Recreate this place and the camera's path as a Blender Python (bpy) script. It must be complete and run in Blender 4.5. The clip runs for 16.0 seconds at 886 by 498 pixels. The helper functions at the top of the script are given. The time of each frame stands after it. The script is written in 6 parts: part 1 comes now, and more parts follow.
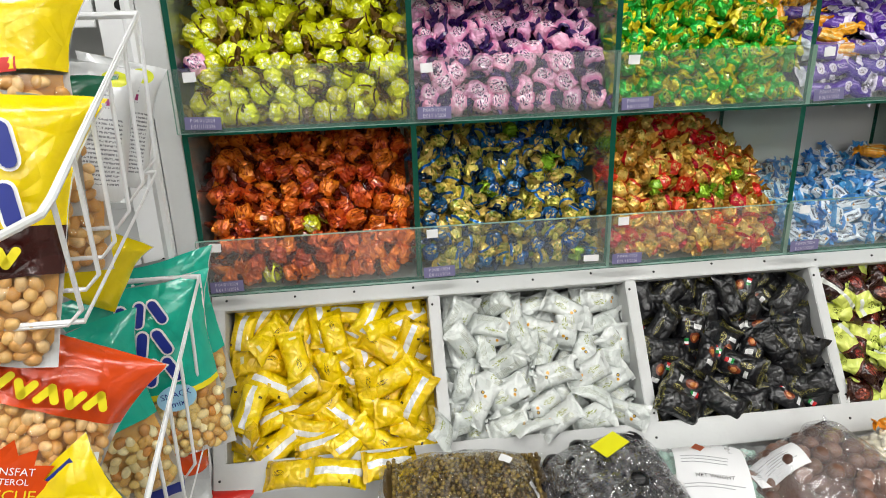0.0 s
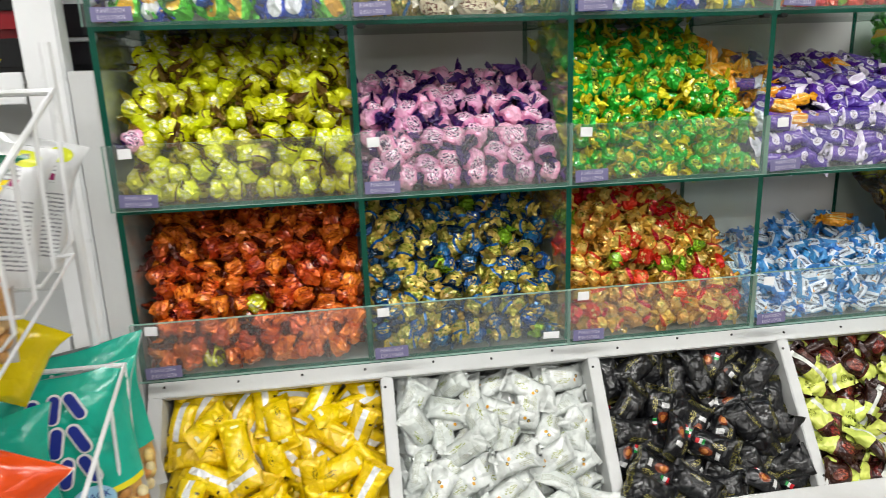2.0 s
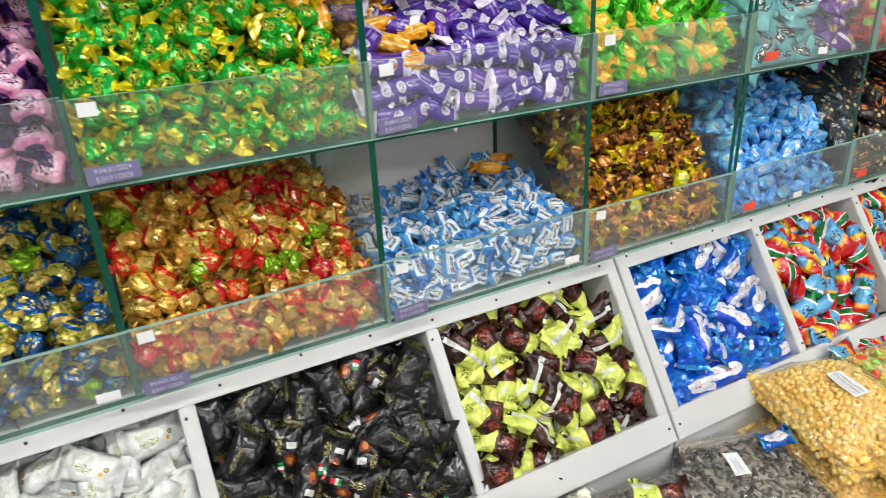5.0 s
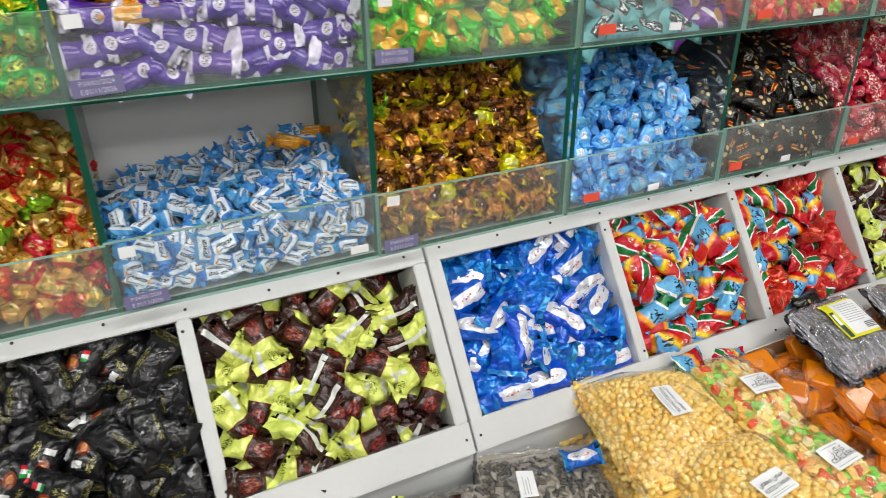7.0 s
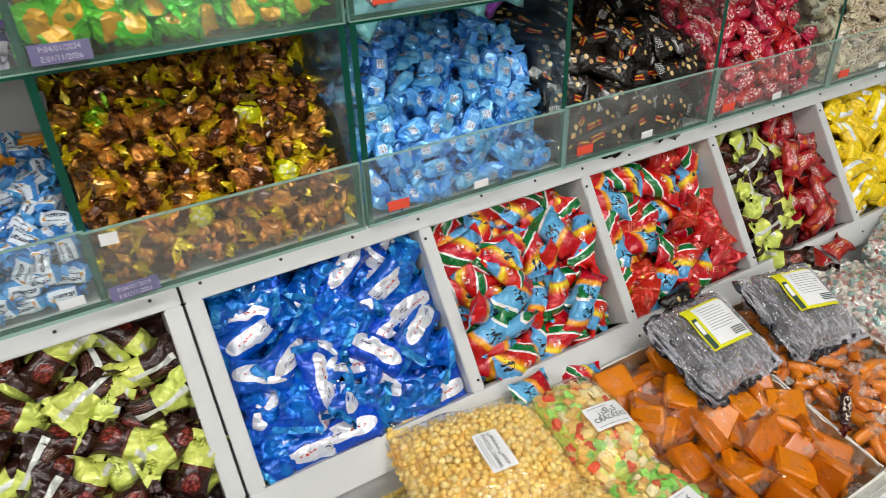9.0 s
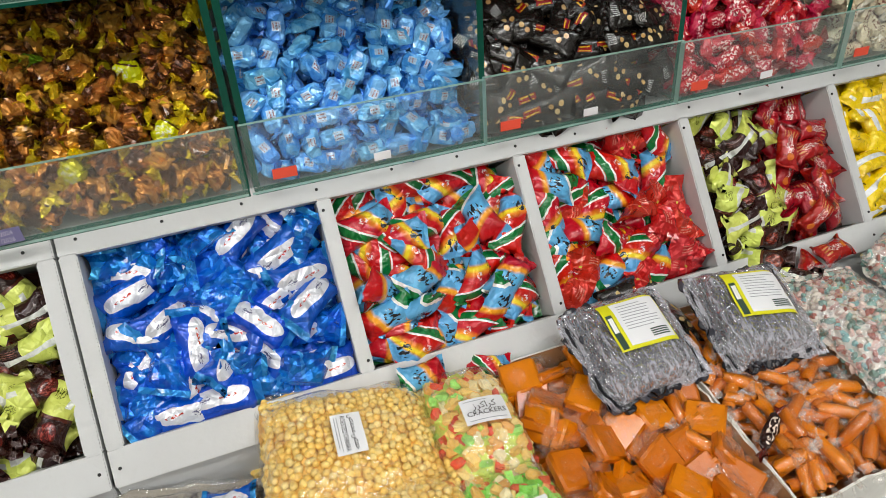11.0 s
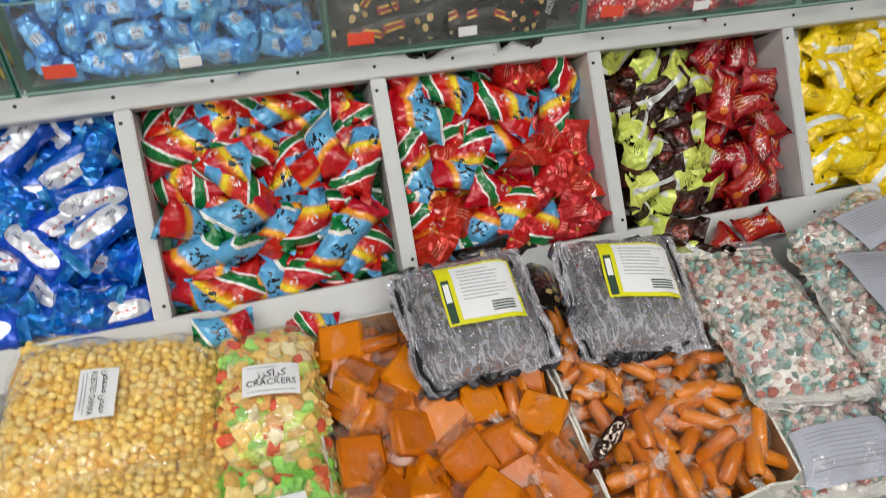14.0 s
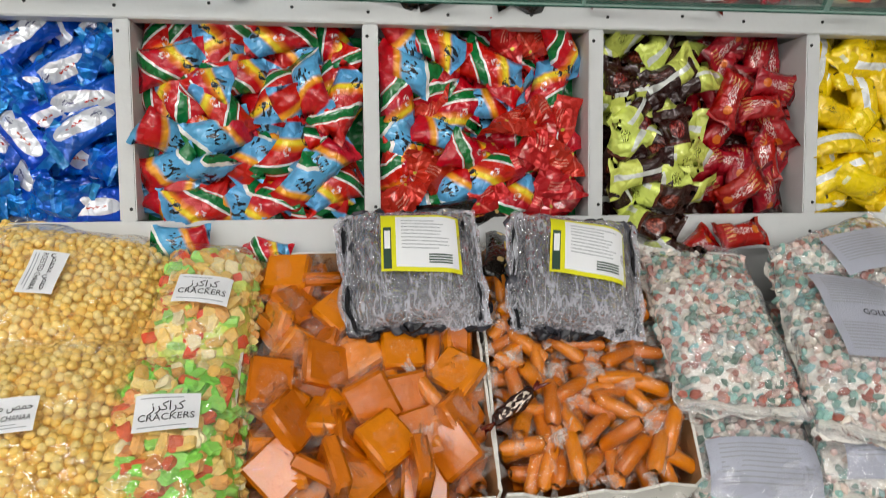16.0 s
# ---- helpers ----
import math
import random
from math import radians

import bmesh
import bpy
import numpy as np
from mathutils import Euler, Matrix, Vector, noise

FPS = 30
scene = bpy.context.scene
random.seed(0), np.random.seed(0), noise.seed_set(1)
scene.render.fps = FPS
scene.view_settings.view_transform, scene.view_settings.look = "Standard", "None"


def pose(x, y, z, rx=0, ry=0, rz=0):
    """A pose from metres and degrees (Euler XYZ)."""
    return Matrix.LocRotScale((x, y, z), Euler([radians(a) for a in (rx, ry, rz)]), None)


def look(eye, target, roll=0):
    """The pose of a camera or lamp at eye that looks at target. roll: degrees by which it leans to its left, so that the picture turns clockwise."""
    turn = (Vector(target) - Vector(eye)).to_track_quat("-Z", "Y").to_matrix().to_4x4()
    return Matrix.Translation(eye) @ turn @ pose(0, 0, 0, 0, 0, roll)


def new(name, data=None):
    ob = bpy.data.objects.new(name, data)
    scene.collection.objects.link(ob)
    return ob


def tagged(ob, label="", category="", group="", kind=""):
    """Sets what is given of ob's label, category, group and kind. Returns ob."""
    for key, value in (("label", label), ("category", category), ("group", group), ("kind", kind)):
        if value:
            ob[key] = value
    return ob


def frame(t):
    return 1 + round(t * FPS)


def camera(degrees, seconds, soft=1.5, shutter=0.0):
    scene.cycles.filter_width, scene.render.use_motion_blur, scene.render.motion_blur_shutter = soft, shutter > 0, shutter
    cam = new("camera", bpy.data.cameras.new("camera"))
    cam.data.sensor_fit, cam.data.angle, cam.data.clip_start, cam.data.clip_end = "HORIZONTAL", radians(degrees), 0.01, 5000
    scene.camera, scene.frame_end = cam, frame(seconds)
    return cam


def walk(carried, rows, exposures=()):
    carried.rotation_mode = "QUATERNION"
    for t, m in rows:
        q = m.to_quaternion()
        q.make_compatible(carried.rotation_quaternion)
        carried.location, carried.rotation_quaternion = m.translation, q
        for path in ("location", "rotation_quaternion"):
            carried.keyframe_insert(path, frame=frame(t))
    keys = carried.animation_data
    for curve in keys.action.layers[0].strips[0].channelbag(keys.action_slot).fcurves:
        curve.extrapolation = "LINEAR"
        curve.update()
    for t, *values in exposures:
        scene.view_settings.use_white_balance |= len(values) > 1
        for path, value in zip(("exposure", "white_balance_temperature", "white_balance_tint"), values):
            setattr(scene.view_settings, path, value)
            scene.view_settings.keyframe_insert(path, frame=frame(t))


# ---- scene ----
cam = camera(65.8, 16.0, soft=0.6, shutter=0.5)
PATH = [
    (0, (-0.078, -0.858, 1.461), (0.133, 1.009, 0.776), -1.7),
    (0.5, (-0.079, -0.858, 1.463), (0.144, 1.027, 0.832), -1.8),
    (1, (-0.079, -0.855, 1.463), (0.159, 1.054, 0.916), -1.9),
    (1.5, (-0.067, -0.845, 1.464), (0.185, 1.076, 0.968), -1.9),
    (2, (-0.033, -0.823, 1.461), (0.239, 1.094, 0.96), -2.0),
    (2.5, (0.029, -0.788, 1.458), (0.329, 1.112, 0.912), -2.4),
    (3, (0.084, -0.768, 1.464), (0.415, 1.104, 0.844), -3.2),
    (3.5, (0.116, -0.751, 1.467), (0.535, 1.08, 0.78), -4.2),
    (4, (0.178, -0.704, 1.466), (0.742, 1.074, 0.745), -5.0),
    (4.5, (0.235, -0.653, 1.489), (0.958, 1.052, 0.734), -4.6),
    (4.7, (0.242, -0.627, 1.493), (1.068, 1.016, 0.706), -3.5),
    (6.8, (0.517, -0.665, 1.47), (1.312, 0.938, 0.577), -0.2),
    (7, (0.538, -0.67, 1.465), (1.327, 0.936, 0.572), -0.5),
    (7.5, (0.597, -0.668, 1.455), (1.396, 0.917, 0.533), -1.6),
    (8, (0.668, -0.643, 1.45), (1.495, 0.899, 0.482), -1.8),
    (8.5, (0.736, -0.613, 1.462), (1.591, 0.894, 0.463), -1.6),
    (9, (0.79, -0.596, 1.459), (1.651, 0.885, 0.426), -1.9),
    (9.5, (0.835, -0.597, 1.457), (1.667, 0.866, 0.376), -1.8),
    (9.7, (0.864, -0.605, 1.459), (1.664, 0.858, 0.354), -1.4),
    (11.8, (1.055, -0.693, 1.392), (1.544, 0.95, 0.362), -5.5),
    (12, (1.062, -0.691, 1.387), (1.566, 0.946, 0.355), -5.6),
    (12.5, (1.109, -0.675, 1.372), (1.655, 0.936, 0.321), -5.0),
    (13, (1.16, -0.655, 1.379), (1.726, 0.941, 0.315), -3.2),
    (13.5, (1.196, -0.636, 1.37), (1.74, 0.94, 0.266), -1.5),
    (14, (1.226, -0.633, 1.354), (1.688, 0.891, 0.145), -0.2),
    (14.5, (1.263, -0.65, 1.347), (1.651, 0.82, 0.046), 1.4),
    (15, (1.296, -0.661, 1.342), (1.621, 0.783, -0.003), 3.5),
    (15.5, (1.312, -0.669, 1.338), (1.603, 0.795, 0.007), 4.9),
    (16, (1.332, -0.68, 1.335), (1.587, 0.865, 0.091), 4.8),
]
walk(cam, [(t, look(eye, target, roll)) for t, eye, target, roll in PATH], [(0, -0.1), (1.5, 0.0), (3.5, 0.05), (7, -0.15), (9.5, -0.28), (12, -0.36), (14, -0.44), (16, -0.47)])

# ==== world and light ====
world = bpy.data.worlds.new("shop_world")
scene.world = world
world.use_nodes = True
world.node_tree.nodes["Background"].inputs[0].default_value = (0.9, 0.95, 1.0, 1)
world.node_tree.nodes["Background"].inputs[1].default_value = 0.05

LAMP_ROWS = [(-0.95, 16.5), (-2.4, 20.5), (-3.9, 22.0), (-5.3, 22.0)]
LAMP_SPOTS = [(x, y) for y, w in LAMP_ROWS for x in (-0.6, 1.6)]
CEIL = 2.75
for lx, ly, lw in [(x, y, w) for y, w in LAMP_ROWS for x in (-0.6, 1.6)]:
    ld = bpy.data.lights.new("ceiling_lamp", "AREA")
    ld.shape, ld.size, ld.size_y, ld.energy, ld.color = "RECTANGLE", 1.8, 0.16, lw, (1.0, 0.985, 0.95)
    new("ceiling_lamp", ld).matrix_world = pose(lx, ly, CEIL - 0.075)

# ==== helpers ====
rng = random.Random(11)


def lin(h):
    c = [int(h[i:i + 2], 16) / 255 for i in (0, 2, 4)]
    return tuple(v / 12.92 if v <= 0.04045 else ((v + 0.055) / 1.055) ** 2.4 for v in c) + (1.0,)


def part(name, bm, material, parent=None, label="", smooth=False):
    """Links a bmesh or mesh as one object, under a parent if given."""
    if isinstance(bm, bmesh.types.BMesh):
        me = bpy.data.meshes.new(name)
        bm.to_mesh(me)
        bm.free()
    else:
        me = bm
    if material and not me.materials:
        for m in (material if isinstance(material, (list, tuple)) else (material,)):
            me.materials.append(m)
    if smooth:
        me.polygons.foreach_set("use_smooth", [True] * len(me.polygons))
    ob = new(name, me)
    if parent is not None:
        ob.parent = parent
    if label:
        ob["label"] = label
    return ob


def thing(name, label, category, at=None, group="", kind=""):
    ob = new(name)
    ob.empty_display_size = 0.05
    if at is not None:
        ob.matrix_basis = at
    return tagged(ob, label, category, group, kind)


def box(x0, x1, y0, y1, z0, z1, bevel=0.0, m=None):
    bm = bmesh.new()
    bmesh.ops.create_cube(bm, size=1)
    for v in bm.verts:
        v.co = Vector(((x0 + x1) / 2 + v.co.x * (x1 - x0), (y0 + y1) / 2 + v.co.y * (y1 - y0), (z0 + z1) / 2 + v.co.z * (z1 - z0)))
    if bevel:
        bmesh.ops.bevel(bm, geom=bm.edges[:], offset=bevel, segments=2, affect="EDGES", clamp_overlap=True)
    if m is not None:
        bmesh.ops.transform(bm, matrix=m, verts=bm.verts)
    return bm


def tube(points, r, seg=6, closed=False):
    """A round wire along the points."""
    bm = bmesh.new()
    pts = [Vector(p) for p in points]
    rings = []
    n = len(pts)
    for i, p in enumerate(pts):
        a = pts[i - 1] if (i or closed) else p
        b = pts[(i + 1) % n] if (i < n - 1 or closed) else p
        d = (b - a).normalized()
        q = d.to_track_quat("Z", "Y")
        rings.append([bm.verts.new(p + q @ Vector((r * math.cos(k * math.tau / seg), r * math.sin(k * math.tau / seg), 0))) for k in range(seg)])
    for i in range(n if closed else n - 1):
        a, b = rings[i], rings[(i + 1) % n]
        for k in range(seg):
            bm.faces.new((a[k], a[(k + 1) % seg], b[(k + 1) % seg], b[k]))
    if not closed:
        bm.faces.new(rings[0][::-1]), bm.faces.new(rings[-1])
    bmesh.ops.recalc_face_normals(bm, faces=bm.faces)
    return bm


def mesh_from(name, verts, faces, uvs=None, smooth=True):
    """A mesh from arrays; uvs are given per vertex."""
    me = bpy.data.meshes.new(name)
    me.from_pydata([tuple(v) for v in verts], [], [tuple(f) for f in faces])
    if uvs is not None:
        lay = me.uv_layers.new(name="UVMap")
        idx = np.empty(len(me.loops), dtype=np.int32)
        me.loops.foreach_get("vertex_index", idx)
        lay.data.foreach_set("uv", np.asarray(uvs, dtype=np.float32)[idx].ravel())
    if smooth:
        me.polygons.foreach_set("use_smooth", [True] * len(me.polygons))
    me.update()
    return me


# ==== materials ====
class Nodes:
    """A small builder for node materials."""

    def __init__(self, name):
        self.mat = bpy.data.materials.new(name)
        self.mat.use_nodes = True
        self.t = self.mat.node_tree
        self.b = self.t.nodes["Principled BSDF"]
        self.out = self.t.nodes["Material Output"]

    def n(self, kind, **kw):
        node = self.t.nodes.new(kind)
        for k, v in kw.items():
            setattr(node, k, v)
        return node

    def put(self, sock, v):
        if isinstance(v, bpy.types.NodeSocket):
            self.t.links.new(v, sock)
        elif isinstance(v, tuple) and sock.type == "VECTOR":
            sock.default_value = v[:3]
        else:
            sock.default_value = v

    def math(self, op, a, b=0.0, c=None):
        m = self.n("ShaderNodeMath", operation=op)
        self.put(m.inputs[0], a), self.put(m.inputs[1], b)
        if c is not None:
            self.put(m.inputs[2], c)
        return m.outputs[0]

    def mix(self, f, a, b, blend="MIX"):
        m = self.n("ShaderNodeMix", data_type="RGBA", blend_type=blend)
        self.put(m.inputs[0], f), self.put(m.inputs[6], a), self.put(m.inputs[7], b)
        return m.outputs[2]

    def coord(self, which="Object"):
        return self.n("ShaderNodeTexCoord").outputs[which]

    def noise(self, vec, scale, detail=3.0, rough=0.55):
        t = self.n("ShaderNodeTexNoise")
        self.put(t.inputs["Vector"], vec), self.put(t.inputs["Scale"], scale)
        self.put(t.inputs["Detail"], detail), self.put(t.inputs["Roughness"], rough)
        return t.outputs["Fac"]

    def ramp(self, f, lo, hi):
        m = self.n("ShaderNodeMapRange")
        self.put(m.inputs[0], f), self.put(m.inputs[1], lo), self.put(m.inputs[2], hi)
        return m.outputs[0]

    def bump(self, height, dist, strength=1.0):
        b = self.n("ShaderNodeBump")
        self.put(b.inputs["Height"], height), self.put(b.inputs["Distance"], dist), self.put(b.inputs["Strength"], strength)
        return b.outputs[0]

    def random(self):
        return self.n("ShaderNodeObjectInfo").outputs["Random"]


def shape_mask(k, u, v, s):
    """1 inside a shape of the printed design, by its place across the wrapper."""
    if s[0] == "rect":
        _, u0, u1, v0, v1, _ = s
        a = k.math("MULTIPLY", k.math("GREATER_THAN", u, u0), k.math("LESS_THAN", u, u1))
        b = k.math("MULTIPLY", k.math("GREATER_THAN", v, v0), k.math("LESS_THAN", v, v1))
        return k.math("MULTIPLY", a, b)
    if s[0] == "oval":
        _, cu, cv, ru, rv, _ = s
        a = k.math("POWER", k.math("ABSOLUTE", k.math("DIVIDE", k.math("SUBTRACT", u, cu), ru)), 2.0)
        b = k.math("POWER", k.math("ABSOLUTE", k.math("DIVIDE", k.math("SUBTRACT", v, cv), rv)), 2.0)
        return k.math("LESS_THAN", k.math("ADD", a, b), 1.0)
    if s[0] == "diag":  # a slanting band: |u + slope*v - c| < w
        _, c, slope, w, _ = s
        return k.math("LESS_THAN", k.math("ABSOLUTE", k.math("SUBTRACT", k.math("MULTIPLY_ADD", v, slope, u), c)), w)
    if s[0] == "soft":  # a slanting band that fades out at both edges
        _, c, slope, w, fade, _ = s
        off = k.math("ABSOLUTE", k.math("SUBTRACT", k.math("MULTIPLY_ADD", v, slope, u), c))
        return k.math("SUBTRACT", 1.0, k.ramp(off, w, w + fade))
    if s[0] == "lines":  # rows of small print
        _, u0, u1, v0, v1, n, _ = s
        inside = shape_mask(k, u, v, ("rect", u0, u1, v0, v1, None))
        f = k.math("FRACT", k.math("MULTIPLY", v, float(n) / (v1 - v0)))
        g = k.noise(k.coord("UV"), 55.0, 1.0)
        return k.math("MULTIPLY", inside, k.math("MULTIPLY", k.math("LESS_THAN", f, 0.45), k.math("GREATER_THAN", g, 0.46)))
    if s[0] == "fuzzy":  # small irregular print inside an oval
        _, cu, cv, ru, rv, scale, _ = s
        inside = shape_mask(k, u, v, ("oval", cu, cv, ru, rv, None))
        return k.math("MULTIPLY", inside, k.math("GREATER_THAN", k.noise(k.coord("UV"), scale, 2.0), 0.53))


def wrapper(name, base, shapes=(), metal=0.3, rough=0.28, crinkle=0.0012, scale=75.0, vary=0.16, hue=0.012, second=None, coat=0.5):
    """Printed candy film or foil: a design laid out along the wrapper, with creases and a little change from piece to piece."""
    k = Nodes(name)
    uv = k.n("ShaderNodeSeparateXYZ")
    k.put(uv.inputs[0], k.coord("UV"))
    u, v = uv.outputs[0], uv.outputs[1]
    obj = k.coord("Object")
    rnd = k.random()
    shift = k.n("ShaderNodeVectorMath", operation="ADD")
    k.put(shift.inputs[0], obj)
    comb = k.n("ShaderNodeCombineXYZ")
    for i in range(3):
        k.put(comb.inputs[i], k.math("MULTIPLY", rnd, 3.0 + i))
    k.put(shift.inputs[1], comb.outputs[0])
    vec = shift.outputs[0]
    col = lin(base)
    if second:
        col = k.mix(k.ramp(k.noise(vec, 55.0, 1.5), 0.44, 0.54), lin(base), lin(second))
    for s in shapes:
        col = k.mix(shape_mask(k, u, v, s), col, lin(s[-1]))
    worn = k.noise(vec, 38.0, 3.0)
    hs = k.n("ShaderNodeHueSaturation")
    k.put(hs.inputs["Hue"], k.math("MULTIPLY_ADD", k.math("SUBTRACT", rnd, 0.5), hue * 2, 0.5))
    k.put(hs.inputs["Value"], k.math("ADD", k.math("MULTIPLY_ADD", rnd, vary, 1 - vary * 0.6), k.math("MULTIPLY", k.math("SUBTRACT", worn, 0.5), 0.35)))
    k.put(hs.inputs["Color"], col)
    k.put(k.b.inputs["Base Color"], hs.outputs[0])
    k.put(k.b.inputs["Metallic"], metal)
    k.put(k.b.inputs["Roughness"], k.math("MULTIPLY_ADD", worn, 0.2, rough - 0.08))
    k.put(k.b.inputs["Coat Weight"], coat), k.put(k.b.inputs["Coat Roughness"], 0.06)
    vor = k.n("ShaderNodeTexVoronoi", feature="DISTANCE_TO_EDGE")
    k.put(vor.inputs["Vector"], vec), k.put(vor.inputs["Scale"], scale * 1.5)
    h = k.math("ADD", k.noise(vec, scale * 1.6, 3.0), k.math("MULTIPLY", k.math("MINIMUM", vor.outputs[0], 0.25), 1.8))
    k.put(k.b.inputs["Normal"], k.bump(h, crinkle))
    return k.mat


def painted(name, base, rough=0.45, grain=0.0004, dirt=0.12, scale=6.0):
    k = Nodes(name)
    o = k.coord("Object")
    a, b = k.noise(o, scale, 4.0), k.noise(o, scale * 22, 3.0)
    f = k.math("MULTIPLY", k.math("ADD", k.ramp(a, 0.45, 0.8), k.math("MULTIPLY", k.ramp(b, 0.55, 0.85), 0.5)), dirt)
    c = lin(base)
    k.put(k.b.inputs["Base Color"], k.mix(f, c, (c[0] * 0.45, c[1] * 0.42, c[2] * 0.36, 1)))
    k.put(k.b.inputs["Roughness"], k.math("MULTIPLY_ADD", a, 0.25, rough - 0.12))
    k.put(k.b.inputs["Normal"], k.bump(k.math("ADD", b, a), grain))
    return k.mat


def clear(name, tint, haze=0.05, rough=0.04, crinkle=0.0, scale=60.0, ior=1.45, haze_col=(0.9, 0.95, 0.93, 1), ends=0.0, crease_glint=0.0):
    """Thin clear sheet: sees straight through, with Fresnel gloss and a little dusty veil that also paints sheen and
    glints white.
    """
    k = Nodes(name)
    tr, gl, df = k.n("ShaderNodeBsdfTransparent"), k.n("ShaderNodeBsdfGlossy"), k.n("ShaderNodeBsdfDiffuse")
    k.put(tr.inputs[0], tint), k.put(gl.inputs["Roughness"], rough), k.put(df.inputs[0], haze_col)
    fr = k.n("ShaderNodeLayerWeight")
    k.put(fr.inputs["Blend"], 0.5)
    o = k.coord("Object")
    if crinkle:
        vor = k.n("ShaderNodeTexVoronoi", feature="DISTANCE_TO_EDGE")
        k.put(vor.inputs["Vector"], o), k.put(vor.inputs["Scale"], scale * 0.7)
        nb = k.bump(k.math("ADD", k.noise(o, scale, 3.0), k.math("MINIMUM", vor.outputs[0], 0.2)), crinkle)
        k.put(gl.inputs["Normal"], nb), k.put(fr.inputs["Normal"], nb)
    m1, m2 = k.n("ShaderNodeMixShader"), k.n("ShaderNodeMixShader")
    dust_sheen = k.math("MULTIPLY", k.ramp(k.noise(o, 9.0, 4.0), 0.25, 0.75), haze * 2)
    # whitish glints on the wrapper's twisted ends, painted as diffuse white
    if ends:
        uv = k.n("ShaderNodeSeparateXYZ")
        k.put(uv.inputs[0], k.coord("UV"))
        far = k.ramp(k.math("ABSOLUTE", k.math("SUBTRACT", uv.outputs[0], 0.5)), 0.30, 0.42)
        dust_sheen = k.math("ADD", dust_sheen, k.math("MULTIPLY", far, k.math("MULTIPLY", k.ramp(k.noise(o, 160.0, 3.0), 0.3, 0.7), ends)))
    # white highlight streaks along the folds, painted in as diffuse colour
    if crease_glint:
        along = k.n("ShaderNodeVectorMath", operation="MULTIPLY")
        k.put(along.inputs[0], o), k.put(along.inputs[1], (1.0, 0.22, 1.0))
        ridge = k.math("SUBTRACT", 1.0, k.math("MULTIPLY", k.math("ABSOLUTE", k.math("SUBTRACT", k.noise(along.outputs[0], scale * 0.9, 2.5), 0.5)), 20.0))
        dust_sheen = k.math("ADD", dust_sheen, k.math("MULTIPLY", k.math("MAXIMUM", ridge, 0.0), crease_glint))
    k.put(m1.inputs[0], dust_sheen)
    k.put(m1.inputs[1], tr.outputs[0]), k.put(m1.inputs[2], df.outputs[0])
    gloss = k.math("MULTIPLY_ADD", k.math("POWER", fr.outputs["Facing"], 4.0), 0.75, (ior - 1) ** 2 / (ior + 1) ** 2 * 0.9)
    k.put(m2.inputs[0], gloss), k.put(m2.inputs[1], m1.outputs[0]), k.put(m2.inputs[2], gl.outputs[0])
    k.put(k.out.inputs[0], m2.outputs[0])
    return k.mat


SHINYFILM = clear("shiny_crumpled_film", (0.93, 0.93, 0.95, 1), 0.03, 0.08, 0.020, 80.0, 2.5, (0.86, 0.86, 0.9, 1), crease_glint=0.2)


def plain(name, base, rough=0.5, metal=0.0, bump_d=0.0, scale=120.0, vary=0.15, coat=0.0):
    k = Nodes(name)
    o = k.coord("Object")
    c = lin(base)
    a = k.noise(o, scale, 3.0)
    k.put(k.b.inputs["Base Color"], k.mix(k.math("MULTIPLY", a, vary), c, (c[0] * 0.5, c[1] * 0.5, c[2] * 0.5, 1)))
    k.put(k.b.inputs["Roughness"], rough), k.put(k.b.inputs["Metallic"], metal)
    k.put(k.b.inputs["Coat Weight"], coat), k.put(k.b.inputs["Coat Roughness"], 0.1)
    if bump_d:
        k.put(k.b.inputs["Normal"], k.bump(a, bump_d))
    return k.mat


def islands(name, cols, rough=0.45, bump_d=0.0004, scale=200.0, vary=0.3):
    """Loose pieces in one mesh: each takes one of the colours."""
    k = Nodes(name)
    r = k.n("ShaderNodeNewGeometry").outputs["Random Per Island"]
    cr = k.n("ShaderNodeValToRGB")
    cr.color_ramp.interpolation = "CONSTANT"
    el = cr.color_ramp.elements
    while len(el) < len(cols):
        el.new(0.5)
    for i, c in enumerate(cols):
        el[i].position, el[i].color = i / len(cols), lin(c)
    k.put(cr.inputs[0], r)
    o = k.coord("Object")
    n = k.noise(o, scale, 3.0)
    hs = k.n("ShaderNodeHueSaturation")
    k.put(hs.inputs["Value"], k.math("ADD", k.math("MULTIPLY", k.math("FRACT", k.math("MULTIPLY", r, 37.0)), vary), k.math("MULTIPLY_ADD", n, 0.5, 0.75 - vary * 0.5)))
    k.put(hs.inputs["Color"], cr.outputs[0])
    k.put(k.b.inputs["Base Color"], hs.outputs[0]), k.put(k.b.inputs["Roughness"], rough)
    k.put(k.b.inputs["Normal"], k.bump(n, bump_d))
    return k.mat


WHITE = painted("white_painted_board", "cfd1d1", 0.4, 0.0003, 0.16)
WALLP = painted("wall_paint", "bdbcb7", 0.7, 0.0004, 0.06, 2.0)
PANEL = painted("pale_grey_laminate", "cbcdcd", 0.35, 0.0001, 0.08)
AISLEWALL = painted("aisle_wall_paint", "5c5852", 0.7, 0.0004, 0.1, 2.0)
FLOORM = painted("floor_tile", "76716a", 0.3, 0.0002, 0.12, 3.0)
WIRE = painted("white_coated_wire", "eef0f2", 0.3, 0.0001, 0.06, 20.0)
GLASS = clear("clear_glass", (0.90, 0.965, 0.94, 1), 0.02, 0.02)
# haze paints the bright room's milky reflection into the lip's colour
LIPGLASS = clear("lip_glass", (0.985, 0.995, 0.99, 1), 0.04, 0.02, haze_col=(0.92, 0.97, 0.95, 1))
